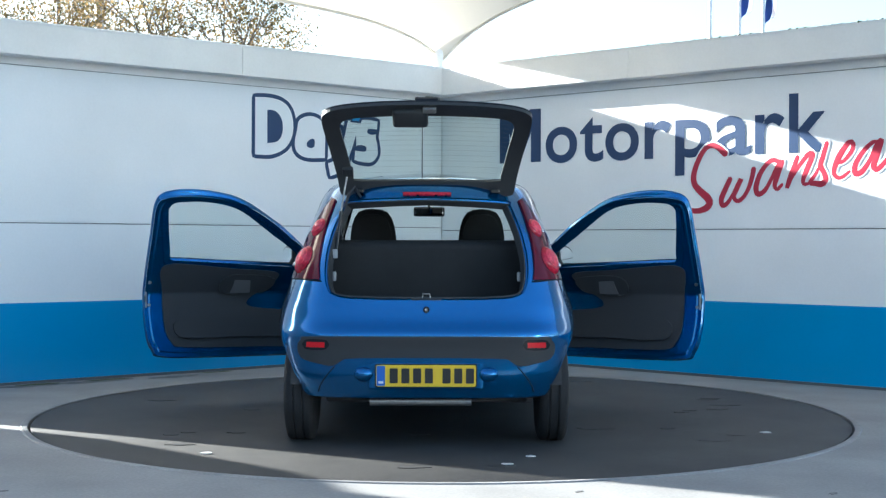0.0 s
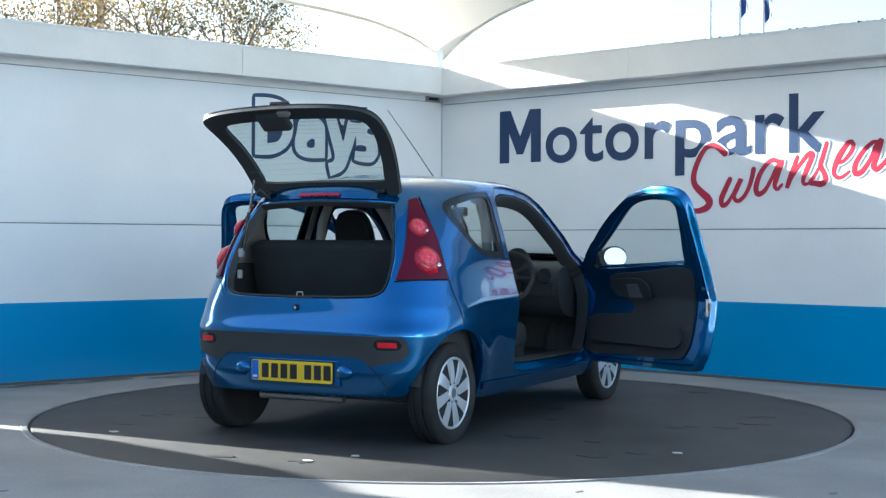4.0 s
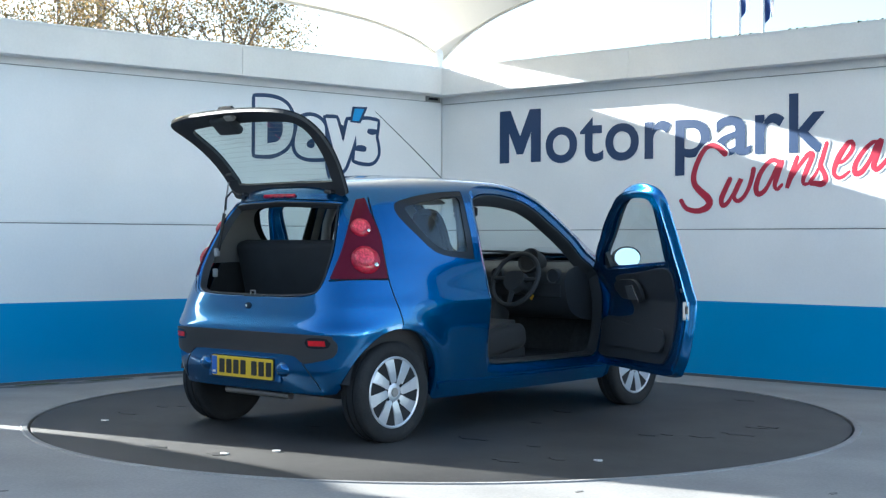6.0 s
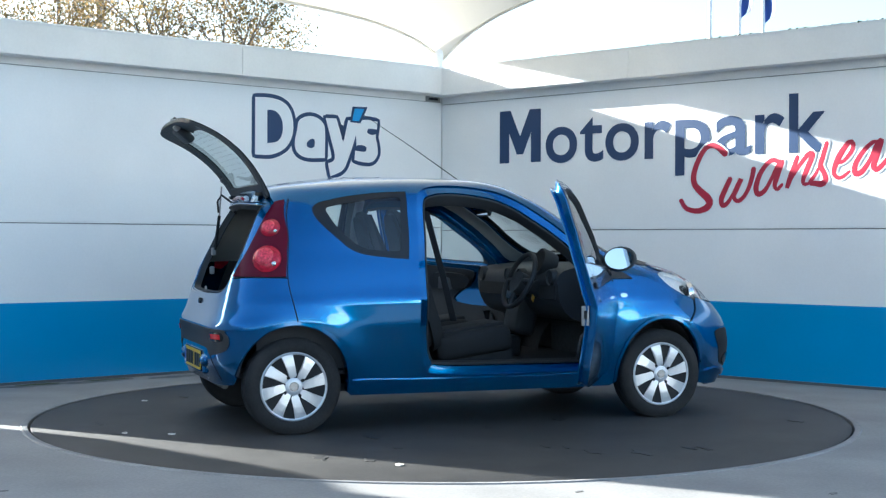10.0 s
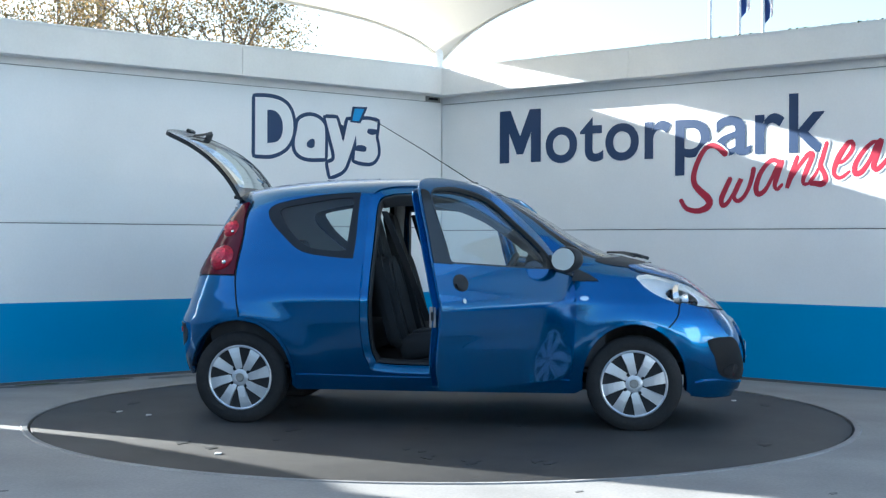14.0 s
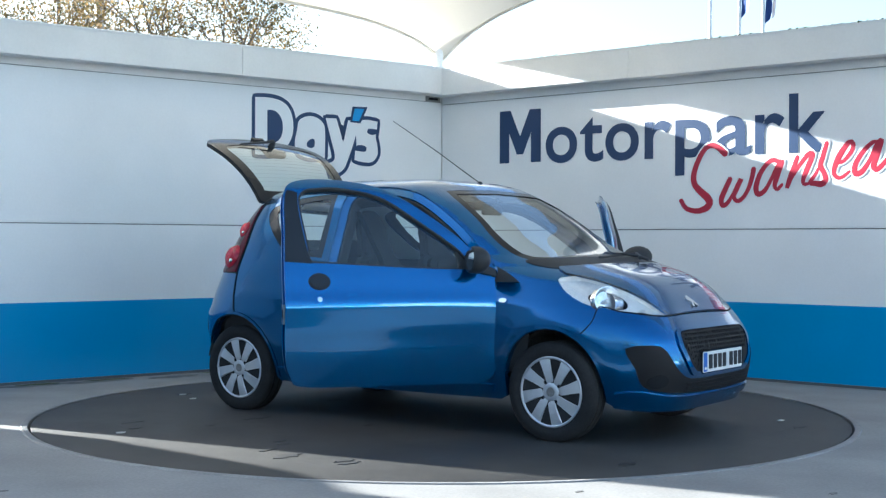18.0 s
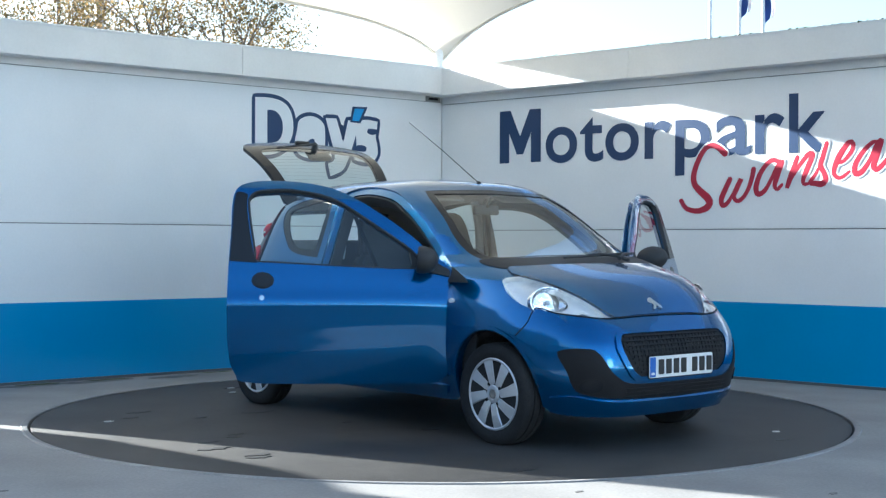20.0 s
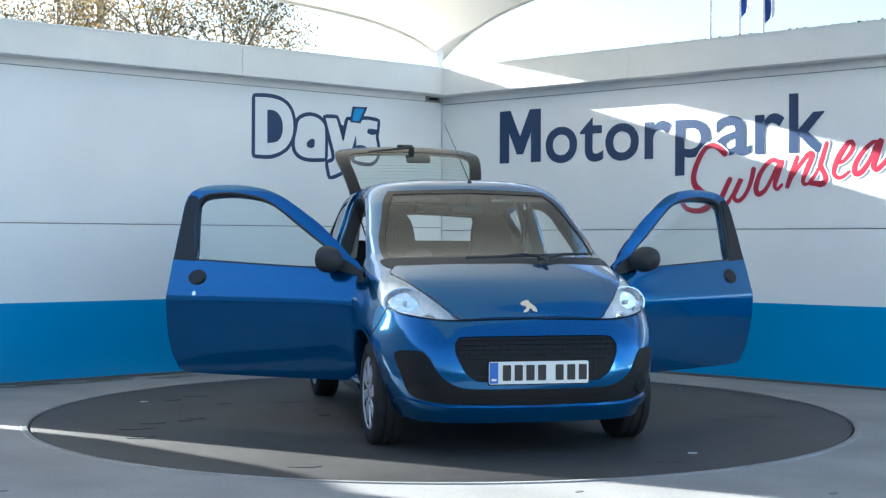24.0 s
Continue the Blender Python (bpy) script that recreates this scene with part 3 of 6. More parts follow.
def tree(base, height, seed, name_label):
    rng = random.Random(seed)
    t = tagged(new("tree"), name_label, "tree")
    twigs = bmesh.new()
    leaf_spots = []
    base = Vector(base)

    def grow(at, way, length, radius, depth):
        pts, rad = [at], [radius]
        p, w = at.copy(), way.normalized()
        for k in range(4):
            w = (w + Vector((rng.uniform(-1, 1), rng.uniform(-1, 1), rng.uniform(-0.5, 0.7))) * 0.16).normalized()
            p = p + w * length / 4
            pts.append(p.copy())
            rad.append(radius * (1 - 0.14 * (k + 1)))
        tube_bm(pts, rad, 7 if depth < 2 else 4, bm=twigs if depth else trunk, cap=False)
        if depth >= 3:
            for q in pts[1:]:
                leaf_spots.extend([q + Vector([rng.gauss(0, 0.22) for _ in range(3)]) for _ in range(8)])
        if depth < 5:
            for _ in range(4 if depth < 2 else 3 if depth < 4 else 2):
                k = rng.choice((2, 3, 4))
                turn = Vector((rng.uniform(-1, 1), rng.uniform(-1, 1), rng.uniform(-0.25, 0.8)))
                grow(pts[k], (w + turn * 0.95).normalized(), length * rng.uniform(0.58, 0.8), rad[k] * 0.68, depth + 1)

    trunk = bmesh.new()
    grow(base, Vector((0.05, 0, 1)), height * 0.26, height * 0.021, 0)
    part("trunk", trunk, BARK, t, smooth=True)
    part("branchwork", twigs, BARK, t, "bare tangled limbs and twigs", smooth=True)
    verts, faces = [], []
    for q in leaf_spots:
        a = Vector([rng.gauss(0, 1) for _ in range(3)]).normalized()
        b = a.orthogonal().normalized()
        s = rng.uniform(0.018, 0.046)
        i = len(verts)
        verts += [q - a * s, q + b * s * 0.55 + a * s * 0.1, q + a * s, q - b * s * 0.55 + a * s * 0.1]
        faces += [(i, i + 1, i + 2, i + 3)]
    data = bpy.data.meshes.new("crown")
    data.from_pydata(verts, [], faces)
    data.materials.append(LEAVES)
    crown = new("crown", data)
    crown.parent = t
    crown["label"] = "thin yellowing autumn leaves"
    return t


tree((-4.3, 16.0, 0.0), 11.5, 11, "autumn tree with thin yellow-green leaves behind the wall")
tree((-8.9, 18.0, 0.0), 12.5, 23, "autumn tree with thin brownish leaves behind the wall")
# Mostly out of view; added to block the bright sky on the left.
tree((-12.2, 17.0, 0.0), 14.0, 37, "tall autumn tree with brownish leaves, mostly out of view, added to screen the sky")
thing("lamp_post", tube_bm([(-7.55, 21.0, 0), (-7.55, 21.0, 9.0)], [0.11, 0.09], 12), STEEL, "plain grey lamp post behind the wall", "lamp post", smooth=True)


def wall_details():
    # bracket under the fascia at the corner
    b = tagged(new("corner_bracket"), "small steel bracket in the wall corner", "bracket")
    part("plate", slab(on_left, 0.03, 0.20, 2.41, 2.46, 0.001, 0.012), STEEL, b)
    part("arm", slab(on_left, 0.07, 0.17, 2.425, 2.445, 0.012, 0.03), GLOSS_BLACK, b)
    # moss tufts along the capping
    rng = random.Random(8)
    for s in [0.95, 1.4, 1.9, 2.45, 2.55, 3.0, 3.3, 3.75, 4.05, 4.3]:
        bm = bmesh.new()
        for _ in range(10):
            at = on_right(s + rng.gauss(0, 0.06), 2.710, 0.16 + rng.uniform(-0.02, 0.01))
            r = rng.uniform(0.004, 0.012)
            bmesh.ops.create_icosphere(bm, subdivisions=1, radius=r, matrix=Matrix.Translation(at))
        thing("moss_tuft", bm, MOSS, "small tuft of green moss on the capping", "moss", "moss on the capping", "stuff")


wall_details()


# ---- the car ----
from mathutils.geometry import delaunay_2d_cdt

CAR_X, CAR_Y = -0.084, 0.04          # the car's middle on the turntable
MID = -0.2                           # the station where its rings are widest
# height, front end, rear end, half width of the horizontal rings of the body
RINGS = np.array([
    (0.16, 1.752, -1.510, 0.704), (0.29, 1.808, -1.565, 0.740), (0.42, 1.826, -1.596, 0.766), (0.54, 1.802, -1.598, 0.787),
    (0.64, 1.738, -1.580, 0.802), (0.72, 1.664, -1.560, 0.8055), (0.80, 1.586, -1.540, 0.790), (0.88, 1.468, -1.520, 0.770),
    (0.95, 1.278, -1.502, 0.750), (1.02, 1.015, -1.478, 0.728), (1.12, 0.800, -1.443, 0.700), (1.22, 0.645, -1.402, 0.668),
    (1.32, 0.475, -1.345, 0.636), (1.395, 0.325, -1.285, 0.594), (1.438, 0.240, -1.110, 0.532), (1.466, 0.130, -0.900, 0.420),
    (1.485, -0.06, -0.72, 0.21), (1.4885, -0.19, -0.40, 0.01)])
TOP = len(RINGS) - 1


def pchip(col):
    d = np.diff(col)
    m = np.zeros(len(col))
    for i in range(1, len(col) - 1):
        m[i] = 0 if d[i - 1] * d[i] <= 0 else 2 * d[i - 1] * d[i] / (d[i - 1] + d[i])
    m[0], m[-1] = d[0], d[-1]

    def at(v):
        v = np.clip(np.asarray(v, float), 0, len(col) - 1)
        i = np.minimum(v.astype(int), len(col) - 2)
        t = v - i
        return (2 * t**3 - 3 * t**2 + 1) * col[i] + (t**3 - 2 * t**2 + t) * m[i] + (-2 * t**3 + 3 * t**2) * col[i + 1] + (t**3 - t**2) * m[i + 1]
    return at


RING_Z, RING_F, RING_R, RING_W = (pchip(RINGS[:, k]) for k in range(4))


def bend_front(v):
    return np.interp(v, (0, 4, 7, 8, 9, 10, 12, 14, 17), (5.6, 5.5, 4.9, 4.3, 4.8, 6.0, 6.0, 4.2, 2.2))


def bend_rear(v):
    return np.interp(v, (0, 3, 5, 7, 9, 11, 13, 14, 17), (6.6, 6.6, 6.0, 5.6, 5.2, 4.4, 3.3, 2.8, 2.2))


FINE_V = np.linspace(0, TOP, 2000)
FINE_Z = RING_Z(FINE_V)


def level(z):
    return float(np.interp(z, FINE_Z, FINE_V))


def shell(phi, v):
    """The body's outer skin, right half: phi turns from the nose (0) to the tail (pi), v climbs from sill to roof."""
    phi, v = np.asarray(phi, float), np.asarray(v, float)
    front = phi <= math.pi / 2
    n = np.where(front, bend_front(v), bend_rear(v))
    reach = np.where(front, RING_F(v) - MID, MID - RING_R(v))
    s, c = np.sin(phi), np.abs(np.cos(phi))
    k = (np.maximum(s, 1e-9) ** n + c ** n) ** (-1 / n)
    x = RING_W(v) * s * k
    y = MID + np.where(front, 1, -1) * reach * c * k
    z = RING_Z(v)
    for wheel in (1.17, -1.17):
        r = np.hypot(y - wheel, z - 0.27)
        x = x + 0.022 * np.exp(-(np.maximum(r - 0.355, 0) / 0.10) ** 2) * (lambda k: k * k * (3 - 2 * k))(np.clip((z - 0.14) / 0.30, 0, 1)) * np.clip(x / 0.55, 0, 1) ** 3
    x = x - 0.005 * np.exp(-((z - 0.60) / 0.10) ** 2) * np.exp(-((y - 0.15) / 0.55) ** 4)
    x = x + 0.006 * np.exp(-((z - 0.765) / 0.045) ** 2) * np.exp(-((y + 0.05) / 0.95) ** 4)      # the shoulder line
    y = y - 0.016 * np.exp(-((z - 0.605) / 0.045) ** 2) * np.clip((-1.1 - y) / 0.3, 0, 1)      # the bumper's ledge
    return np.stack([x, y, z], -1)


def shell_normal(phi, v):
    h = 1e-3
    a = shell(np.clip(np.asarray(phi) + h, 0, math.pi), v) - shell(np.clip(np.asarray(phi) - h, 0, math.pi), v)
    b = shell(phi, np.clip(np.asarray(v) + h, 0, TOP)) - shell(phi, np.clip(np.asarray(v) - h, 0, TOP))
    n = np.cross(b, a)
    n /= np.linalg.norm(n, axis=-1, keepdims=True) + 1e-12
    edge = (np.asarray(phi) < 1e-4) | (np.asarray(phi) > math.pi - 1e-4)
    n[..., 0] = np.where(edge, 0, n[..., 0])
    top = np.asarray(v) > TOP - 0.3
    n = np.where(top[..., None], np.array([0, 0, 1.0]), n)
    if np.sum(n * (shell(phi, v) - np.array([0, 0, 0.6])), axis=-1).mean() < 0:
        n = -n
    return n


def from_side(y, z):
    v = level(z)
    if y >= MID:
        c, n = (y - MID) / (float(RING_F(v)) - MID), float(bend_front(v))
    else:
        c, n = (MID - y) / (MID - float(RING_R(v))), float(bend_rear(v))
    c = min(max(c, 1e-4), 0.99999)
    phi = math.atan((c ** -n - 1) ** (1 / n))
    return (phi if y >= MID else math.pi - phi, v)


def from_end(x, z, rear):
    v = level(z)
    n = float(bend_rear(v) if rear else bend_front(v))
    c = min(max(x / float(RING_W(v)), 0.0), 0.99999)
    phi = 0.0 if c < 1e-4 else math.atan2(1, (c ** -n - 1) ** (1 / n))
    return (math.pi - phi if rear else phi, v)


def curve_on(points, step=0.018, closed=True):
    """A smooth outline on the skin. Points: ("s", y, z) seen from the side, ("f", x, z) from the front, ("r", x, z) from the rear; a 4th value makes a sharp corner."""
    way = {"s": from_side, "f": lambda a, b: from_end(a, b, False), "r": lambda a, b: from_end(a, b, True)}
    raw = [(*way[p[0]](p[1], p[2]), *p[3:]) for p in points]
    return [np.array((min(max(q[0], 0.0), math.pi), min(max(q[1], 0.0), TOP))) for q in spline([(a * 1.0, b * 0.1, *c) for a, b, *c in raw], step, closed) for q in [(q[0], q[1] * 10)]]


def inside(points, poly):
    """Which points lie inside a polygon."""
    x, y = points[:, 0], points[:, 1]
    res = np.zeros(len(points), bool)
    n = len(poly)
    for i in range(n):
        x1, y1 = poly[i]
        x2, y2 = poly[(i + 1) % n]
        if y1 == y2:
            continue
        cross = ((y1 > y) != (y2 > y)) & (x < (x2 - x1) * (y - y1) / (y2 - y1) + x1)
        res ^= cross
    return res


def finer(loop):
    """Splits the long steps of an outline, so that it follows the skin."""
    out = []
    for i, p in enumerate(loop):
        q = loop[(i + 1) % len(loop)]
        k = max(1, int(max(abs(q[0] - p[0]) / 0.05, abs(q[1] - p[1]) / 0.3)))
        out += [p + (q - p) * j / k for j in range(k)]
    return out


def patch(name, outline, mat, parent, holes=(), lift=0.0, thick=0.012, sides="both", label="", dphi=0.04, dv=0.22, inner=True, surface=None):
    """A panel cut from the skin: outer face, rim and inner face. sides: right, left or both."""
    outline, holes = finer(outline), [finer(h) for h in holes]
    lo, hi = np.min(outline, 0), np.max(outline, 0)
    if sides == "both" and lo[0] > 0.01 and hi[0] < math.pi - 0.01:
        return [patch(name, outline, mat, parent, holes, lift, thick, side, label, dphi, dv, inner, surface) for side in ("right", "left")]
    gx, gy = np.meshgrid(np.arange(lo[0] + dphi / 2, hi[0], dphi), np.arange(lo[1] + dv / 2, hi[1], dv))
    grid = np.stack([gx.ravel(), gy.ravel()], 1)
    loops = [np.array(outline)] + [np.array(h) for h in holes]
    edge_pts = np.concatenate(loops)
    if len(grid):
        keep = inside(grid, loops[0])
        for h in loops[1:]:
            keep &= ~inside(grid, h)
        grid = grid[keep]
        if len(grid):
            scaled = np.array([1.0, 0.15])
            near = np.array([np.min(np.sum(((edge_pts - g) * scaled) ** 2, 1)) for g in grid])
            grid = grid[near > (0.35 * dphi) ** 2]
    pts = np.concatenate([edge_pts, grid]) if len(grid) else edge_pts
    edges, start = [], 0
    for loop in loops:
        k = len(loop)
        edges += [(start + i, start + (i + 1) % k) for i in range(k)]
        start += k
    co, _, tris, *_ = delaunay_2d_cdt([Vector((p[0], p[1] * 0.15)) for p in pts], edges, [], 0, 1e-6)
    uv = np.array([(c.x, c.y / 0.15) for c in co])
    tris = np.array([t for t in tris if len(t) == 3])
    mid = uv[tris].mean(1)
    keep = inside(mid, loops[0])
    for h in loops[1:]:
        keep &= ~inside(mid, h)
    tris = tris[keep]
    used = np.unique(tris)
    remap = -np.ones(len(uv), int)
    remap[used] = np.arange(len(used))
    uv, tris = uv[used], remap[tris]
    skin, skin_normal = surface or (shell, shell_normal)
    p, n = skin(uv[:, 0], uv[:, 1]), skin_normal(uv[:, 0], uv[:, 1])
    # outward winding
    a, b, c = p[tris[:, 0]], p[tris[:, 1]], p[tris[:, 2]]
    wrong = np.sum(np.cross(b - a, c - a) * n[tris[:, 0]], 1) < 0
    tris[wrong] = tris[wrong][:, ::-1]
    count = {}
    for t in tris:
        for i in range(3):
            e = (t[i], t[(i + 1) % 3])
            count[tuple(sorted(e))] = count.get(tuple(sorted(e)), 0) + 1
    rim = [(t[i], t[(i + 1) % 3]) for t in tris for i in range(3) if count[tuple(sorted((t[i], t[(i + 1) % 3])))] == 1]
    outer, back = p + n * lift, p + n * (lift - thick)
    verts, faces, normals = [], [], []
    for sign in {"right": (1,), "left": (-1,), "both": (1, -1)}[sides]:
        flip = np.array([sign, 1, 1])
        base = len(verts)
        k = len(outer)
        verts += [tuple(q * flip + (CAR_X, CAR_Y, 0)) for q in outer] + [tuple(q * flip + (CAR_X, CAR_Y, 0)) for q in back]
        for t in tris:
            t = t if sign > 0 else t[::-1]
            faces.append([base + i for i in t])
            normals += [tuple(n[i] * flip) for i in t]
            if inner:
                faces.append([base + k + i for i in t[::-1]])
                normals += [tuple(-n[i] * flip) for i in t[::-1]]
        for i, j in rim:
            if abs(p[i, 0]) < 1e-3 and abs(p[j, 0]) < 1e-3:
                continue
            side = np.cross(p[j] - p[i], n[i])
            side /= np.linalg.norm(side) + 1e-9
            f = [base + j, base + i, base + k + i, base + k + j]
            faces.append(f if sign > 0 else f[::-1])
            normals += [tuple(side * flip)] * 4
    data = bpy.data.meshes.new(name)
    data.from_pydata(verts, [], faces)
    data.polygons.foreach_set("use_smooth", [True] * len(data.polygons))
    data.normals_split_custom_set(normals)
    data.materials.append(mat)
    ob = new(name, data)
    ob.parent = parent
    if label:
        ob["label"] = label
    return ob


def band(name, outline, profile, mat, parent, sides="both", closed=True, label="", lift=0.0):
    """A strip that follows an outline on the skin: profile gives (inset, depth) pairs, inset towards the outline's inside."""
    uv = np.array(outline)
    if sides == "both" and uv[:, 0].min() > 0.01 and uv[:, 0].max() < math.pi - 0.01:
        return [band(name, outline, profile, mat, parent, side, closed, label, lift) for side in ("right", "left")]
    p, n = shell(uv[:, 0], uv[:, 1]), shell_normal(uv[:, 0], uv[:, 1])
    if closed:
        t = np.roll(p, -1, 0) - np.roll(p, 1, 0)
    else:
        t = np.gradient(p, axis=0)
    inward = np.cross(n, t)
    inward /= np.linalg.norm(inward, axis=1, keepdims=True) + 1e-9
    mid = p.mean(0)
    if np.mean(np.sum(inward * (mid - p), 1)) < 0:
        inward = -inward
    bm = bmesh.new()
    for sign in {"right": (1,), "left": (-1,), "both": (1, -1)}[sides]:
        flip = np.array([sign, 1, 1])
        rows = [[bm.verts.new((q + inward[i] * a + n[i] * (lift - d)) * flip + np.array((CAR_X, CAR_Y, 0))) for i, q in enumerate(p)] for a, d in profile]
        for r0, r1 in zip(rows, rows[1:]):
            for i in range(len(p) if closed else len(p) - 1):
                j = (i + 1) % len(p)
                bm.faces.new((r0[i], r0[j], r1[j], r1[i]))
    bmesh.ops.recalc_face_normals(bm, faces=bm.faces)
    return part(name, bm, mat, parent, label, smooth=True)


def arc_points(cy, cz, r, a0, a1, steps=18):
    flat = 0.303 if cy > 0 else 0.322
    return [("s", cy + flat * math.cos(radians(a0 + (a1 - a0) * k / steps)), cz + r * math.sin(radians(a0 + (a1 - a0) * k / steps))) for k in range(steps + 1)]


def shifted(bm):
    bmesh.ops.translate(bm, verts=bm.verts, vec=(CAR_X, CAR_Y, 0))
    return bm


CAR = tagged(new("car"), "small metallic blue three-door hatchback with both doors and tailgate open", "car")
ARCH = 0.345     # the arches' rise over the hubs
DOOR = [("s", -0.409, 1.26), ("s", -0.400, 1.335), ("s", -0.375, 1.385), ("s", -0.315, 1.412), ("s", -0.20, 1.424), ("s", -0.05, 1.418), ("s", 0.15, 1.381), ("s", 0.40, 1.250), ("s", 0.62, 1.088), ("s", 0.79, 0.945, 1), ("s", 0.805, 0.80), ("s", 0.80, 0.50),
        ("s", 0.775, 0.345), ("s", 0.73, 0.305), ("s", 0.5, 0.30), ("s", -0.30, 0.312), ("s", -0.390, 0.365), ("s", -0.427, 0.50), ("s", -0.433, 0.75), ("s", -0.424, 0.98), ("s", -0.413, 1.15)]
DOOR_WINDOW = [("s", -0.318, 1.28), ("s", -0.314, 1.325), ("s", -0.285, 1.357), ("s", -0.21, 1.371), ("s", -0.08, 1.373), ("s", 0.13, 1.332), ("s", 0.36, 1.195), ("s", 0.56, 1.058), ("s", 0.625, 0.99), ("s", 0.63, 0.945), ("s", 0.50, 0.938), ("s", -0.15, 0.970), ("s", -0.275, 0.980), ("s", -0.288, 1.05)]
QUARTER = [("s", -1.03, 1.275), ("s", -0.90, 1.335), ("s", -0.66, 1.372), ("s", -0.462, 1.384, 1), ("s", -0.470, 1.15), ("s", -0.485, 0.985, 1), ("s", -0.62, 0.995), ("s", -0.78, 1.02), ("s", -0.90, 1.10)]
SCREEN = [("f", 0.0, 0.992, 1), ("f", 0.30, 0.989), ("f", 0.55, 0.978), ("f", 0.625, 0.985), ("f", 0.632, 1.05), ("f", 0.590, 1.20), ("f", 0.510, 1.375), ("f", 0.44, 1.395), ("f", 0.0, 1.410, 1)]
HATCH = [("r", 0.0, 0.778, 1), ("r", 0.30, 0.781), ("r", 0.475, 0.797), ("r", 0.532, 0.86), ("r", 0.540, 1.0), ("r", 0.508, 1.15), ("r", 0.455, 1.285), ("r", 0.415, 1.314), ("r", 0.0, 1.330, 1)]

door_line, window_line = curve_on(DOOR), curve_on(DOOR_WINDOW)
quarter_line, screen_line = curve_on(QUARTER), curve_on(SCREEN)
hatch_line = curve_on(HATCH)


HEADLAMP = [("s", 1.185, 0.892), ("s", 1.30, 0.900), ("f", 0.575, 0.868), ("f", 0.500, 0.808), ("f", 0.415, 0.735), ("f", 0.365, 0.688), ("f", 0.52, 0.698), ("f", 0.655, 0.722), ("s", 1.38, 0.748), ("s", 1.26, 0.805), ("s", 1.20, 0.858)]
headlamp_line = curve_on(HEADLAMP)


def body():
    v_roof = TOP
    bottom = [("f", 0.0, 0.178, 1), ("f", 0.35, 0.180), ("f", 0.62, 0.192), ("s", 1.50, 0.21, 1)]
    line = curve_on(bottom, closed=False)
    line += curve_on(arc_points(1.17, 0.275, ARCH, -8, 188), closed=False)
    line += curve_on([("s", 0.83, 0.205, 1), ("s", 0.3, 0.203), ("s", -0.3, 0.203), ("s", -0.83, 0.205, 1)], closed=False)
    line += curve_on(arc_points(-1.17, 0.275, ARCH, -8, 166), closed=False)
    line += curve_on([("s", -1.50, 0.345, 1), ("r", 0.62, 0.285), ("r", 0.35, 0.275), ("r", 0.0, 0.275, 1)], closed=False)
    line += [np.array((math.pi, v)) for v in np.arange(line[-1][1] + 0.2, v_roof, 0.2)]
    line += [np.array((phi, v_roof)) for phi in np.linspace(math.pi, 0, 40)]
    line += [np.array((0.0, v)) for v in np.arange(v_roof - 0.2, line[0][1] + 0.1, -0.2)]
    patch("body_shell", line, PAINT, CAR, [door_line, quarter_line, screen_line, hatch_line, headlamp_line], label="metallic blue painted body", thick=0.010, dphi=0.03, dv=0.16)
    # arch lips and liners
    for wheel in (1.17, -1.17):
        arc = curve_on(arc_points(wheel, 0.275, ARCH, -8, 188 if wheel > 0 else 170), closed=False)
        band("arch_lip", arc, [(-0.018, -0.004), (0.0, -0.006), (0.006, 0.0), (0.006, 0.05)], PAINT, CAR, closed=False)
        for sign in (1, -1):
            bm = lathe_bm([(0.40, 0.20), (0.42, 0.345), (0.72, 0.340)], 40, "x")
            for v in [v for v in bm.verts if v.co.z < 0.05]:
                bm.verts.remove(v)
            for v in bm.verts:
                v.co = Vector((v.co.x * sign, v.co.y * 0.92 + wheel, v.co.z + 0.275))
            part("arch_liner", shifted(bm), UNDERBODY, CAR, "black wheel arch liner", smooth=True)
    # jambs of the openings
    band("door_jamb", door_line, [(0.0, 0.0), (0.002, 0.012), (0.020, 0.018), (0.045, 0.024), (0.050, 0.075), (0.056, 0.085)], PAINT, CAR, label="blue painted door jamb")
    band("door_seal", door_line, [(0.047, 0.040), (0.052, 0.030), (0.060, 0.034), (0.064, 0.075), (0.055, 0.11)], BLACK_PLASTIC, CAR, label="black rubber door seal")
    for sign in (1, -1):
        loop = [(sign * 0.735, -0.402, 0.675), (sign * 0.760, -0.402, 0.675), (sign * 0.760, -0.402, 0.735), (sign * 0.735, -0.402, 0.735)]
        part("door_striker", shifted(tube_bm(loop, 0.006, 8)), GLOSS_BLACK, CAR, "dark striker loop in the door opening")
    hatch_full = curve_on(HATCH, closed=False)
    band("hatch_jamb", hatch_full, [(0.0, 0.0), (0.002, 0.010), (0.011, 0.016), (0.014, 0.05)], PAINT, CAR, closed=False, label="blue painted tailgate jamb")
    band("hatch_seal", hatch_full, [(0.010, 0.022), (0.012, 0.010), (0.020, 0.010), (0.023, 0.05)], BLACK_PLASTIC, CAR, closed=False, label="black rubber tailgate seal")
    # side glass and screen
    patch("quarter_surround", quarter_line, GLOSS_BLACK, CAR, [curve_on([("s", -0.945, 1.285), ("s", -0.80, 1.315), ("s", -0.62, 1.345), ("s", -0.515, 1.350), ("s", -0.50, 1.33), ("s", -0.525, 1.08), ("s", -0.54, 1.035), ("s", -0.64, 1.035), ("s", -0.76, 1.055), ("s", -0.86, 1.13), ("s", -0.94, 1.24)])], lift=-0.003, thick=0.006, label="black border of the rear side window", dphi=0.03)
    patch("quarter_window", curve_on(QUARTER), WINDOW, CAR, lift=-0.010, thick=0.003, label="rear side window glass", inner=False)
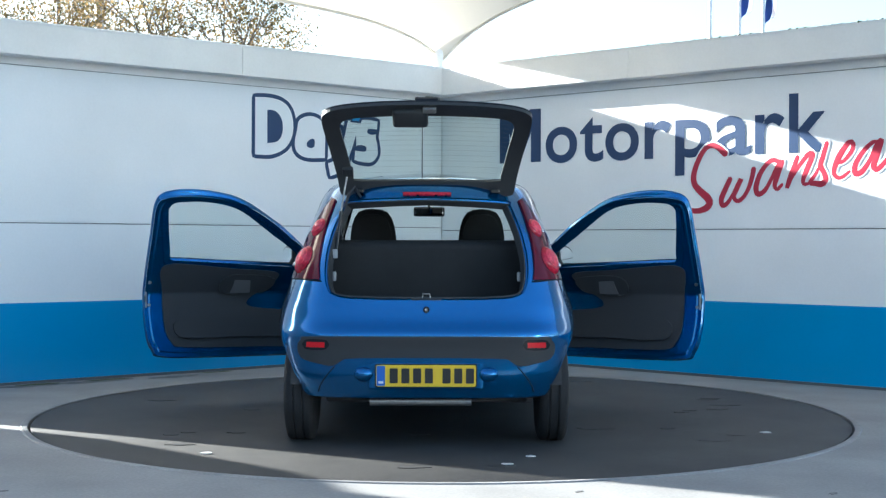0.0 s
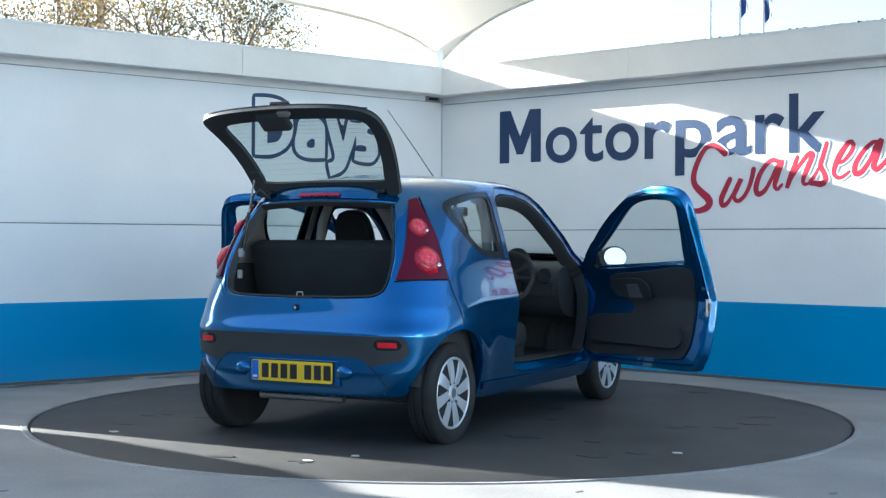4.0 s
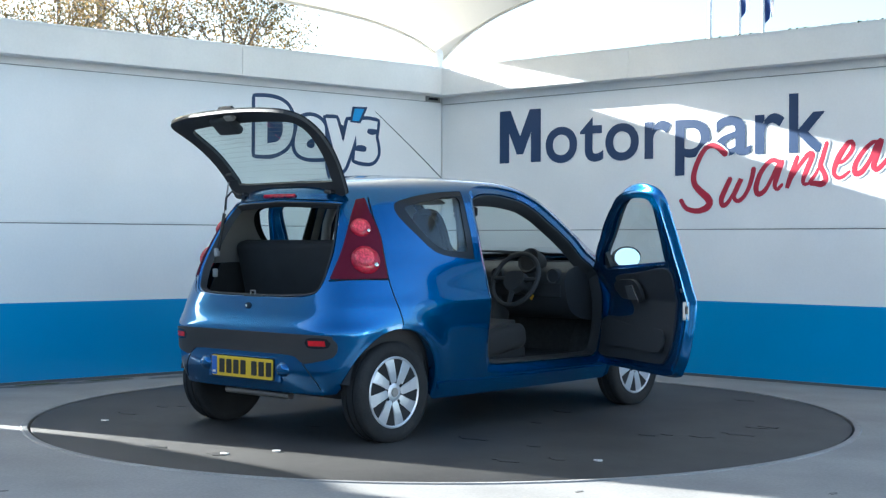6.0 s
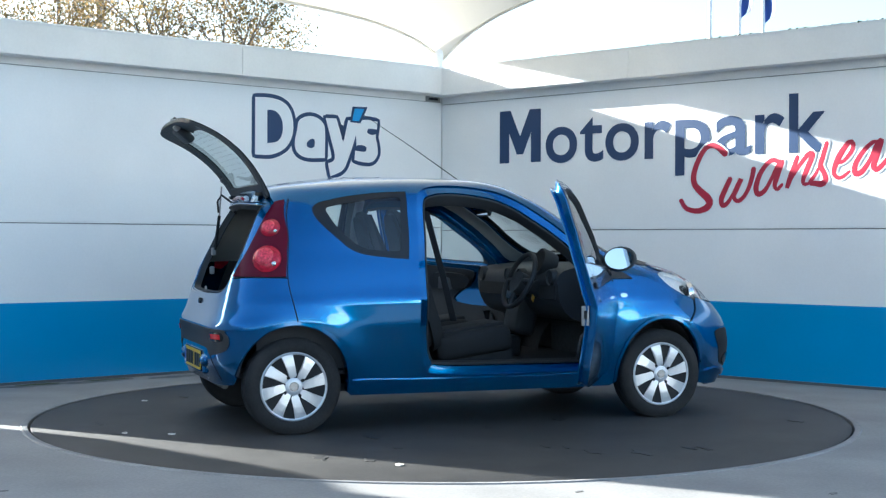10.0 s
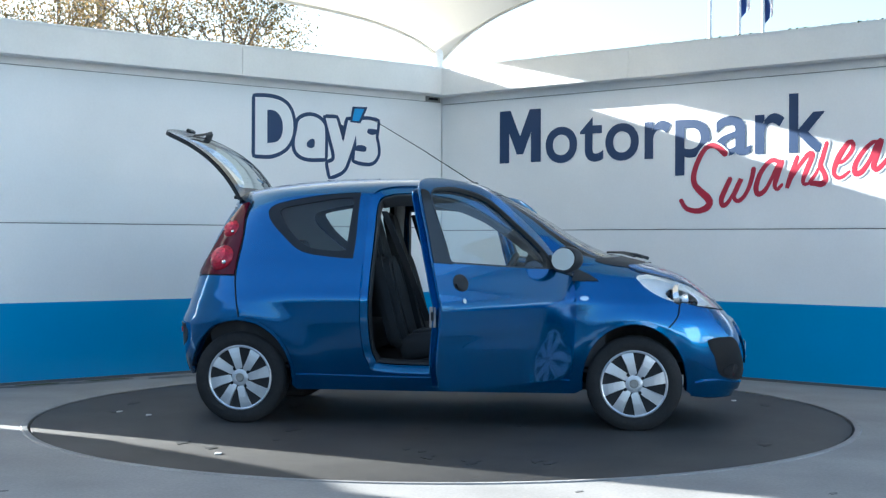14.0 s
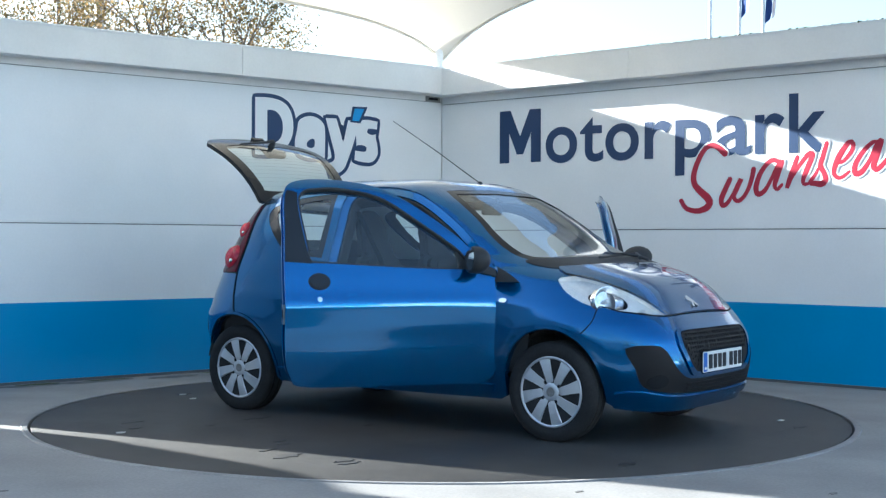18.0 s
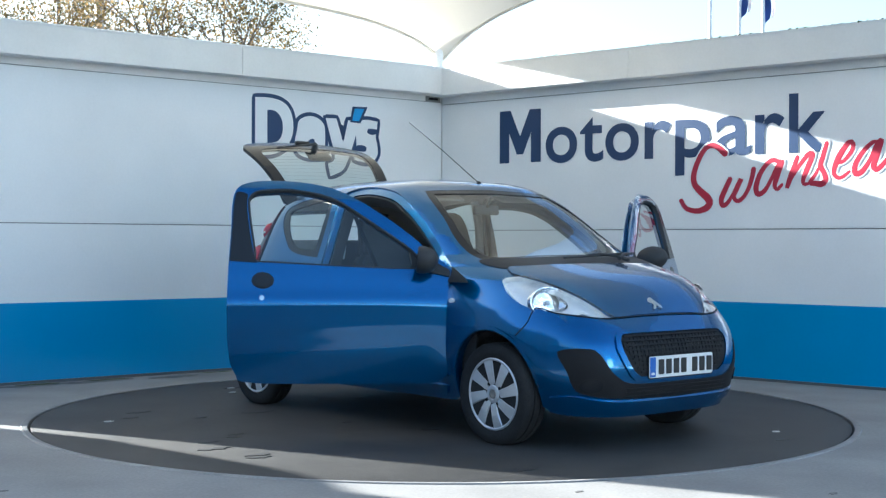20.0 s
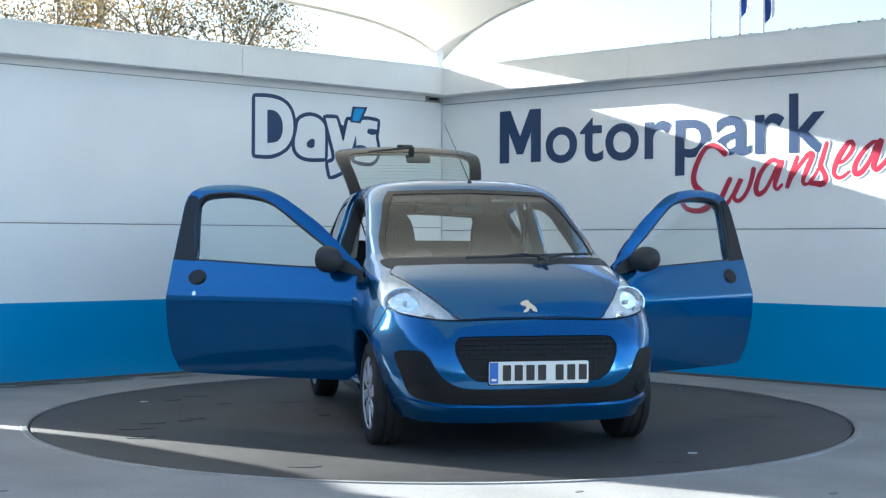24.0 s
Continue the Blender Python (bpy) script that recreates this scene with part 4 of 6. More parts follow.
    patch("windscreen_border", screen_line, GLOSS_BLACK, CAR, [curve_on([("f", 0.0, 1.015, 1), ("f", 0.30, 1.012), ("f", 0.53, 1.002), ("f", 0.590, 1.01), ("f", 0.600, 1.05), ("f", 0.558, 1.20), ("f", 0.480, 1.358), ("f", 0.42, 1.375), ("f", 0.0, 1.388, 1)])], lift=-0.001, thick=0.004, label="black printed border of the windscreen", dphi=0.03)
    patch("windscreen", screen_line, WINDOW, CAR, lift=-0.006, thick=0.003, label="clear windscreen", inner=False)
    patch("scuttle", curve_on([("f", 0.0, 0.950, 1), ("f", 0.35, 0.947), ("f", 0.60, 0.938), ("f", 0.655, 0.965), ("f", 0.615, 0.990), ("f", 0.35, 0.997), ("f", 0.0, 1.0, 1)]), BLACK_PLASTIC, CAR, lift=0.004, thick=0.01, label="black plastic scuttle below the windscreen")
    # bonnet and bumpers
    patch("bonnet", curve_on([("f", 0.0, 0.962, 1), ("f", 0.30, 0.960), ("f", 0.54, 0.952), ("f", 0.605, 0.945), ("f", 0.640, 0.915), ("f", 0.600, 0.880), ("f", 0.520, 0.815), ("f", 0.430, 0.735), ("f", 0.375, 0.692), ("f", 0.2, 0.698), ("f", 0.0, 0.700, 1)]), PAINT, CAR, lift=0.006, thick=0.010, label="smooth blue bonnet", dphi=0.03, dv=0.15)
    patch("front_bumper", curve_on([("f", 0.0, 0.687, 1), ("f", 0.36, 0.679), ("f", 0.52, 0.688), ("f", 0.655, 0.712), ("s", 1.44, 0.735), ("s", 1.415, 0.650), ("s", 1.36, 0.585, 1)] , closed=False) + curve_on(arc_points(1.17, 0.275, ARCH, 58, -8), closed=False) + curve_on([("s", 1.50, 0.205, 1), ("f", 0.62, 0.188), ("f", 0.35, 0.176), ("f", 0.0, 0.174, 1)], closed=False), PAINT, CAR, lift=0.004, thick=0.008, label="blue front bumper", dphi=0.03, dv=0.15)
    patch("rear_bumper", curve_on([("r", 0.0, 0.765, 1), ("r", 0.32, 0.768), ("r", 0.50, 0.785), ("r", 0.57, 0.86), ("s", -1.40, 0.878), ("s", -1.205, 0.876, 1), ("s", -1.195, 0.78), ("s", -1.165, 0.635, 1)], closed=False) + curve_on(arc_points(-1.17, 0.275, ARCH, 90, 166), closed=False) + curve_on([("s", -1.50, 0.340, 1), ("r", 0.62, 0.280), ("r", 0.35, 0.270), ("r", 0.0, 0.270, 1)], closed=False), PAINT, CAR, lift=0.004, thick=0.008, label="blue rear bumper", dphi=0.03, dv=0.15)
    patch("rear_insert", curve_on([("r", 0.0, 0.592, 1), ("r", 0.575, 0.590), ("r", 0.648, 0.572), ("r", 0.662, 0.53), ("r", 0.636, 0.475), ("r", 0.55, 0.448), ("r", 0.48, 0.437), ("r", 0.44, 0.462), ("r", 0.37, 0.478), ("r", 0.0, 0.480, 1)]), BLACK_PLASTIC, CAR, lift=0.010, thick=0.012, label="black plastic insert across the rear bumper")
    patch("sill", curve_on([("s", 0.80, 0.285), ("s", 0.3, 0.287), ("s", -0.4, 0.290), ("s", -0.825, 0.296), ("s", -0.80, 0.255), ("s", -0.3, 0.245), ("s", 0.4, 0.240), ("s", 0.78, 0.240)]), PAINT, CAR, lift=0.012, thick=0.016, label="blue raised sill")

    # dark gaps between the panels
    def gap(points, sides=(1, -1), radius=0.0032, lift=0.004):
        for sign in sides:
            uv = np.array(curve_on(points, 0.02, closed=False))
            p = (shell(uv[:, 0], uv[:, 1]) + shell_normal(uv[:, 0], uv[:, 1]) * lift) * np.array([sign, 1, 1])
            part("panel_gap", shifted(tube_bm([Vector(q) for q in p], radius, 6)), JOINT_BLACK, CAR, "thin dark gap between the panels")

    gap([("f", 0.0, 0.6935), ("f", 0.2, 0.6915), ("f", 0.37, 0.6855)])
    gap([("f", 0.365, 0.6855), ("f", 0.45, 0.687), ("f", 0.52, 0.693), ("f", 0.655, 0.717), ("s", 1.44, 0.740), ("s", 1.415, 0.655), ("s", 1.365, 0.595)])
    gap([("f", 0.375, 0.690), ("f", 0.43, 0.736), ("f", 0.52, 0.817), ("f", 0.600, 0.881), ("f", 0.640, 0.914), ("f", 0.607, 0.945)])
    gap([("s", -1.150, 1.330), ("s", -1.180, 1.10), ("s", -1.203, 0.885), ("s", -1.195, 0.80), ("s", -1.175, 0.70), ("s", -1.160, 0.635)])
    gap([("s", -1.205, 0.880), ("s", -1.40, 0.881), ("r", 0.56, 0.876)])
    gap([("r", 0.470, 0.436), ("r", 0.500, 0.400), ("r", 0.540, 0.335), ("r", 0.552, 0.300)])
    gap([("s", 0.812, 0.94), ("s", 0.815, 0.80), ("s", 0.81, 0.50), ("s", 0.785, 0.345)], radius=0.0022)


body()


def door(sides):
    sign = 1 if sides == "right" else -1
    d = new("door")
    d.parent = CAR
    d["label"] = "wide open blue door with a black inner panel"
    patch("door_skin", door_line, PAINT, d, [window_line], lift=0.003, thick=0.006, sides=sides, dphi=0.03, dv=0.15)
    band("door_edge", door_line, [(0.0, 0.0), (0.004, 0.018), (0.012, 0.026), (0.016, 0.055), (0.034, 0.062)], PAINT, d, sides=sides)
    band("window_frame", window_line, [(-0.012, 0.002), (0.004, 0.006), (0.008, 0.028), (-0.03, 0.056), (-0.05, 0.060)], PAINT, d, sides=sides)
    band("window_seal", window_line, [(-0.004, -0.004), (0.005, -0.004), (0.007, 0.004), (0.009, 0.018)], BLACK_PLASTIC, d, sides=sides, label="black rubber window seal")
    patch("door_glass", window_line, WINDOW, d, lift=-0.016, thick=0.003, sides=sides, inner=False)
    low = [("s", 0.47, 0.895), ("s", 0.2, 0.918), ("s", -0.305, 0.948), ("s", -0.318, 0.75), ("s", -0.310, 0.52), ("s", -0.27, 0.41), ("s", -0.20, 0.37), ("s", 0.3, 0.36), ("s", 0.70, 0.355), ("s", 0.755, 0.42), ("s", 0.755, 0.56), ("s", 0.68, 0.605), ("s", 0.45, 0.615), ("s", 0.28, 0.64), ("s", 0.27, 0.68), ("s", 0.36, 0.74), ("s", 0.45, 0.82)]
    patch("inner_panel", curve_on(low), TRIM, d, lift=-0.060, thick=0.012, sides=sides, label="black plastic inner door panel")
    patch("inner_skin", door_line, PAINT, d, [window_line], lift=-0.050, thick=0.008, sides=sides, dphi=0.05, dv=0.25, label="blue painted inner door frame")
    patch("door_pocket", curve_on([("s", 0.62, 0.44), ("s", 0.2, 0.43), ("s", -0.22, 0.44), ("s", -0.22, 0.56), ("s", 0.2, 0.57), ("s", 0.62, 0.58)]), TRIM, d, lift=-0.085, thick=0.012, sides=sides, label="black door pocket")
    patch("pull_recess", curve_on([("s", 0.45, 0.835), ("s", 0.38, 0.878), ("s", 0.14, 0.885), ("s", 0.06, 0.82), ("s", 0.12, 0.72), ("s", 0.30, 0.735)]), BLACK_PLASTIC, d, lift=-0.090, thick=0.018, sides=sides, label="black door pull")
    patch("pull_trim", curve_on([("s", 0.27, 0.85, 1), ("s", 0.16, 0.855, 1), ("s", 0.13, 0.755, 1), ("s", 0.27, 0.74, 1)]), TRIM_MID, d, lift=-0.100, thick=0.012, sides=sides, label="pale grey trim at the door pull")
    patch("pillar_cover", curve_on([("s", -0.270, 0.968, 1), ("s", -0.420, 0.978, 1), ("s", -0.408, 1.15), ("s", -0.398, 1.30), ("s", -0.378, 1.360), ("s", -0.322, 1.345, 1), ("s", -0.326, 1.27), ("s", -0.296, 1.05)]), GLOSS_BLACK, d, lift=0.006, thick=0.006, sides=sides, label="black cover of the rear window pillar")
    patch("window_sail", curve_on([("s", 0.572, 0.945, 1), ("s", 0.578, 1.036, 1), ("s", 0.60, 1.022), ("s", 0.632, 0.985), ("s", 0.635, 0.945, 1)]), BLACK_PLASTIC, d, lift=-0.008, thick=0.030, sides=sides, label="black triangle filling the front of the window")
    patch("mirror_base", curve_on([("s", 0.625, 1.01, 1), ("s", 0.79, 0.925, 1), ("s", 0.79, 0.89, 1), ("s", 0.625, 0.925, 1)]), BLACK_PLASTIC, d, lift=0.012, thick=0.02, sides=sides, label="black mirror base")
    # handle in its round recess, and the lock
    patch("handle_recess", curve_on([("s", -0.24 + 0.062 * math.cos(radians(a)), 0.872 + 0.046 * math.sin(radians(a))) for a in range(0, 360, 30)]), GLOSS_BLACK, d, lift=0.0042, thick=0.004, sides=sides, label="black round handle recess")
    patch("handle", curve_on([("s", -0.190, 0.866), ("s", -0.24, 0.872), ("s", -0.290, 0.866), ("s", -0.278, 0.842), ("s", -0.24, 0.832), ("s", -0.202, 0.842)]), GLOSS_BLACK, d, lift=0.014, thick=0.010, sides=sides, label="black door handle flap")
    if sides == "right":
        patch("lock", curve_on([("s", -0.245 + 0.014 * math.cos(radians(a)), 0.778 + 0.014 * math.sin(radians(a))) for a in range(0, 360, 45)]), CHROME, d, lift=0.007, thick=0.008, sides=sides, label="chrome door lock")
    for z in (0.83, 0.66):
        patch("door_bolt", curve_on([("s", -0.405 + 0.012 * math.cos(radians(a)), z + 0.010 * math.sin(radians(a))) for a in range(0, 360, 45)]), STEEL, d, lift=-0.058, thick=0.004, sides=sides, label="small bolt in the door edge")
    for size, place, mat, name, label in (((0.040, 0.008, 0.105), (0.745, -0.428, 0.70), STEEL, "door_latch", "steel latch plate in the door edge"), ((0.018, 0.010, 0.045), (0.747, -0.431, 0.705), GLOSS_BLACK, "latch_slot", "")):
        part(name, shifted(box_bm(size, (sign * place[0], place[1], place[2]), bevel=0.003)), mat, d, label)
    # wing mirror
    at = Vector((0.830, 0.632, 0.986))
    bm = bmesh.new()
    bmesh.ops.create_uvsphere(bm, u_segments=28, v_segments=18, radius=1.0)
    for v in bm.verts:
        c = v.co
        v.co = Vector((c.x * 0.100, (c.y if c.y > -0.35 else -0.35) * 0.085, c.z * 0.076 + 0.006 * c.x))
    bmesh.ops.translate(bm, verts=bm.verts, vec=at)
    stalk = box_bm((0.12, 0.05, 0.035), (0.745, 0.645, 0.943), Matrix.Rotation(-0.35, 3, "Y"), bevel=0.012)
    face = lathe_bm([(-0.0305, 0.0), (-0.0305, 0.9), (-0.034, 0.92), (-0.034, 0.0)], 40, "y")
    for v in face.verts:
        v.co = Vector((v.co.x * 0.092, v.co.y, v.co.z * 0.069)) + at
    swing = Matrix.Translation(at) @ Matrix.Rotation(radians(-5), 4, "Z") @ Matrix.Rotation(radians(-6), 4, "X") @ Matrix.Translation(-at)
    for b in (bm, face):
        bmesh.ops.transform(b, matrix=swing, verts=b.verts)
    for b in (bm, stalk, face):
        if sign < 0:
            for v in b.verts:
                v.co.x = -v.co.x
            bmesh.ops.reverse_faces(b, faces=b.faces)
        shifted(b)
    m = part("wing_mirror", bm, BLACK_PLASTIC, d, "black wing mirror housing", smooth=True)
    part("mirror_glass", face, MIRROR, m, "bright mirror glass")
    part("mirror_stalk", stalk, BLACK_PLASTIC, m)
    hinge = Matrix.Translation((CAR_X + sign * 0.735, CAR_Y + 0.80, 0))
    spread = Matrix.Translation((0 if sign > 0 else -0.035, 0, 0))
    d.matrix_local = spread @ hinge @ Matrix.Rotation(sign * radians(57.0 if sign > 0 else 62.5), 4, "Z") @ hinge.inverted()
    return d


RIGHT_DOOR, LEFT_DOOR = door("right"), door("left")


# the raised tailgate: x across, l along from its hinge to its tip
GATE_HINGE, GATE_TIP, GATE_LONG = np.array((-1.243, 1.374)), np.array((-1.742, 1.806)), 0.66
GATE_WAY = (GATE_TIP - GATE_HINGE) / np.linalg.norm(GATE_TIP - GATE_HINGE)
GATE_UP = np.array((GATE_WAY[1], -GATE_WAY[0]))


def gate_skin(x, l10):
    x, l = np.asarray(x, float), np.asarray(l10, float) / 10
    t = l / GATE_LONG
    out = 0.075 * 4 * t * (1 - t) - 0.034 * (x / 0.55) ** 2 * (0.55 + 0.45 * t)
    y = GATE_HINGE[0] + GATE_WAY[0] * l + GATE_UP[0] * out
    z = GATE_HINGE[1] + GATE_WAY[1] * l + GATE_UP[1] * out
    return np.stack([x + 0 * y, y, z], -1)


def gate_normal(x, l10):
    h = 1e-3
    a = gate_skin(np.asarray(x) + h, l10) - gate_skin(np.asarray(x) - h, l10)
    b = gate_skin(x, np.asarray(l10) + h) - gate_skin(x, np.asarray(l10) - h)
    n = np.cross(a, b)
    n /= np.linalg.norm(n, axis=-1, keepdims=True)
    return np.where(n[..., 1:2] * GATE_UP[0] + n[..., 2:3] * GATE_UP[1] < 0, -n, n)


def gate_at(x, l, lift=0.0):
    return Vector(gate_skin(x, l * 10)) + lift * Vector(gate_normal(np.array([x]), np.array([l * 10]))[0])


def tailgate():
    g = new("tailgate")
    g.parent = CAR
    g["label"] = "raised glass tailgate with a black inner frame"
    on_gate = (gate_skin, gate_normal)

    def line(points):
        return [np.array((max(q[0], 0.0), q[1] * 10)) for q in spline(points, 0.018)]

    outer = line([(0.0, 0.660, 1), (0.28, 0.655), (0.45, 0.635), (0.525, 0.595), (0.548, 0.52), (0.535, 0.36), (0.490, 0.10), (0.470, -0.01), (0.44, -0.02), (0.0, -0.012, 1)])
    pane = line([(0.0, 0.535, 1), (0.34, 0.530), (0.435, 0.505), (0.458, 0.44), (0.440, 0.30), (0.400, 0.095), (0.36, 0.060), (0.0, 0.055, 1)])
    patch("gate_glass", pane, TINTED_WINDOW, g, lift=0.0, thick=0.004, inner=False, surface=on_gate, dphi=0.03, dv=0.25)
    patch("gate_frame", outer, GLOSS_BLACK, g, [pane], lift=0.003, thick=0.007, label="gloss black glass border", surface=on_gate, dphi=0.03, dv=0.25)
    patch("gate_lining", outer, BLACK_PLASTIC, g, [pane], lift=-0.006, thick=0.016, label="black plastic inner frame", surface=on_gate, dphi=0.03, dv=0.25)
    for k in range(12):
        l = 0.10 + 0.035 * k
        half = float(np.interp(l, (0.08, 0.30, 0.44, 0.52), (0.385, 0.43, 0.445, 0.41)))
        patch("heater_line", line([(0.0, l + 0.00012, 1), (half, l + 0.00012, 1), (half, l - 0.00012, 1), (0.0, l - 0.00012, 1)]), TRIM_MID, g, lift=-0.005, thick=0.001, dv=0.5, surface=on_gate)
    across = Vector((1, 0, 0))
    along = Vector((0, *GATE_WAY))
    turn = Matrix((across, -along, Vector((0, *GATE_UP)))).transposed()
    cover = box_bm((0.185, 0.125, 0.05), gate_at(-0.085, 0.555, -0.040), turn, bevel=0.02, segments=3)
    part("wiper_motor_cover", shifted(cover), BLACK_PLASTIC, g, "black wiper motor cover", smooth=True)
    part("gate_latch", shifted(box_bm((0.07, 0.035, 0.03), gate_at(0.015, 0.620, -0.030), turn, bevel=0.006)), STEEL, g, "steel tailgate latch")
    part("gate_handle", shifted(box_bm((0.12, 0.03, 0.02), gate_at(0.0, 0.645, 0.010), turn, bevel=0.006)), GLOSS_BLACK, g, "black tailgate handle")
    part("wiper_pivot", shifted(tube_bm([gate_at(-0.03, 0.535, -0.01), gate_at(-0.03, 0.535, 0.045)], [0.024, 0.018], 14)), BLACK_PLASTIC, g, smooth=True)
    part("rear_wiper", shifted(tube_bm([gate_at(-0.03, 0.535, 0.045), gate_at(0.06, 0.525, 0.035), gate_at(0.30, 0.520, 0.014)], [0.012, 0.009, 0.006], 8)), BLACK_PLASTIC, g, "black rear wiper", smooth=True)
    part("strut_bracket", shifted(box_bm((0.06, 0.05, 0.03), gate_at(-0.43, 0.125, -0.022), turn, bevel=0.008)), BLACK_PLASTIC, g)
    return g


tailgate()


# ---- wheels ----
def wheel(at, sign):
    w = new("wheel")
    w.parent = CAR
    r = 0.276
    bm = lathe_bm([(-0.075, 0.195), (-0.078, 0.21), (-0.080, 0.235), (-0.070, r - 0.010), (-0.055, r), (-0.030, r), (-0.028, r - 0.008), (-0.020, r - 0.008), (-0.018, r), (0.018, r), (0.020, r - 0.008), (0.028, r - 0.008), (0.030, r), (0.055, r), (0.070, r - 0.010), (0.080, 0.235), (0.078, 0.21), (0.066, 0.195)], 56, "x")
    part("tyre", bm, RUBBER, w, smooth=True)
    bm = lathe_bm([(-0.07, 0.192), (0.03, 0.190), (0.035, 0.11), (0.035, 0.0)], 40, "x")
    part("rim", bm, UNDERBODY, w, "dark steel rim")
    bm = lathe_bm([(0.056, 0.198), (0.068, 0.195), (0.072, 0.189), (0.068, 0.181), (0.055, 0.178)], 56, "x")
    trim = part("wheel_trim", bm, SILVER, w, "silver plastic wheel trim", smooth=True)
    spokes = 8
    for k in range(spokes):
        a = 2 * math.pi * k / spokes + 0.1
        bm = bmesh.new()
        rows = []
        for rad, half, lead, depth in ((0.036, 0.0138, 0.0, 0.062), (0.068, 0.0262, 0.03, 0.068), (0.085, 0.0268, 0.05, 0.070), (0.120, 0.029, 0.09, 0.072), (0.155, 0.034, 0.12, 0.070), (0.187, 0.041, 0.14, 0.065)):
            row = []
            for off, dx in ((-half, -0.012), (-half * 0.93, 0.0), (half * 0.80, 0.002), (half, -0.009)):
                b = a + lead + off / rad
                row.append(bm.verts.new((depth + dx, rad * math.cos(b), rad * math.sin(b))))
            rows.append(row)
        for p0, p1 in zip(rows, rows[1:]):
            for i in range(3):
                bm.faces.new((p0[i], p0[i + 1], p1[i + 1], p1[i]))
        bmesh.ops.recalc_face_normals(bm, faces=bm.faces)
        bmesh.ops.solidify(bm, geom=list(bm.faces), thickness=0.006)
        part("spoke", bm, SILVER, trim)
    bm = lathe_bm([(0.040, 0.052), (0.066, 0.050), (0.070, 0.044), (0.071, 0.028), (0.068, 0.027), (0.069, 0.0)], 32, "x")
    part("hub_cap", bm, SILVER, trim, smooth=True)
    bm = lathe_bm([(0.0685, 0.0), (0.0725, 0.0), (0.0725, 0.024), (0.0685, 0.026)], 24, "x")
    part("centre_badge", bm, STEEL, trim, "round grey badge")
    for k in range(4):
        a = math.pi / 2 * k + 0.6
        part("wheel_nut", lathe_bm([(0.055, 0.011), (0.0675, 0.011), (0.070, 0.008)], 6, "x", at=(0, 0.062 * math.cos(a), 0.062 * math.sin(a))), GLOSS_BLACK, trim)
    w.matrix_local = Matrix.Translation((at[0] + CAR_X, at[1] + CAR_Y, at[2])) @ (Matrix() if sign > 0 else Matrix.Rotation(math.pi, 4, "Z"))
    return w


for y in (1.17, -1.17):
    for sign in (1, -1):
        wheel((sign * 0.685, y, 0.270), sign)


def underside():
    part("floor_pan", shifted(box_bm((1.10, 2.7, 0.05), (0, 0.1, 0.235), bevel=0.01)), UNDERBODY, CAR, "black underbody")
    part("rear_axle", shifted(tube_bm([(-0.62, -1.17, 0.26), (0.62, -1.17, 0.26)], 0.035, 12)), UNDERBODY, CAR)
    part("silencer", shifted(tube_bm([(-0.30, -1.46, 0.236), (0.24, -1.46, 0.236)], 0.022, 16)), STEEL, CAR, "dull steel silencer below the bumper")


underside()


# ---- lamps, grilles, plates and small outside parts ----
def ring_on(y, z, ry, rz, step=30):
    return curve_on([("s", y + ry * math.cos(radians(a)), z + rz * math.sin(radians(a))) for a in range(0, 360, step)])


def spot_on(y, z, r_across, r_up, steps=20):
    """A round outline on the skin about the point seen from the side at y, z; radii in metres."""
    phi, v = from_side(y, z)
    h = 1e-3
    across = np.linalg.norm(shell(phi + h, v) - shell(phi - h, v)) / (2 * h)
    up = np.linalg.norm(shell(phi, v + h) - shell(phi, v - h)) / (2 * h)
    return [np.array((phi + r_across / across * math.cos(a), v + r_up / up * math.sin(a))) for a in (2 * math.pi * k / steps for k in range(steps))]


def dome(name, y, z, r, height, lift, mat, parent, sign, label=""):
    """A shallow round lens that bulges from the skin at the point seen from the side at y, z."""
    at = [np.array([c]) for c in from_side(y, z)]
    q, nrm = shell(*at)[0], shell_normal(*at)[0]
    bm = lathe_bm([(-0.02, r), (0.0, r), (height * 0.35, r * 0.94), (height * 0.7, r * 0.74), (height * 0.93, r * 0.4), (height, 0.0)], 30, "y")
    turn = Vector(nrm).to_track_quat("Y", "Z").to_matrix().to_4x4()
    bmesh.ops.transform(bm, matrix=Matrix.Translation(Vector(q) + lift * Vector(nrm)) @ turn, verts=bm.verts)
    if sign < 0:
        for v in bm.verts:
            v.co.x = -v.co.x
        bmesh.ops.reverse_faces(bm, faces=bm.faces)
    return part(name, shifted(bm), mat, parent, label, smooth=True)


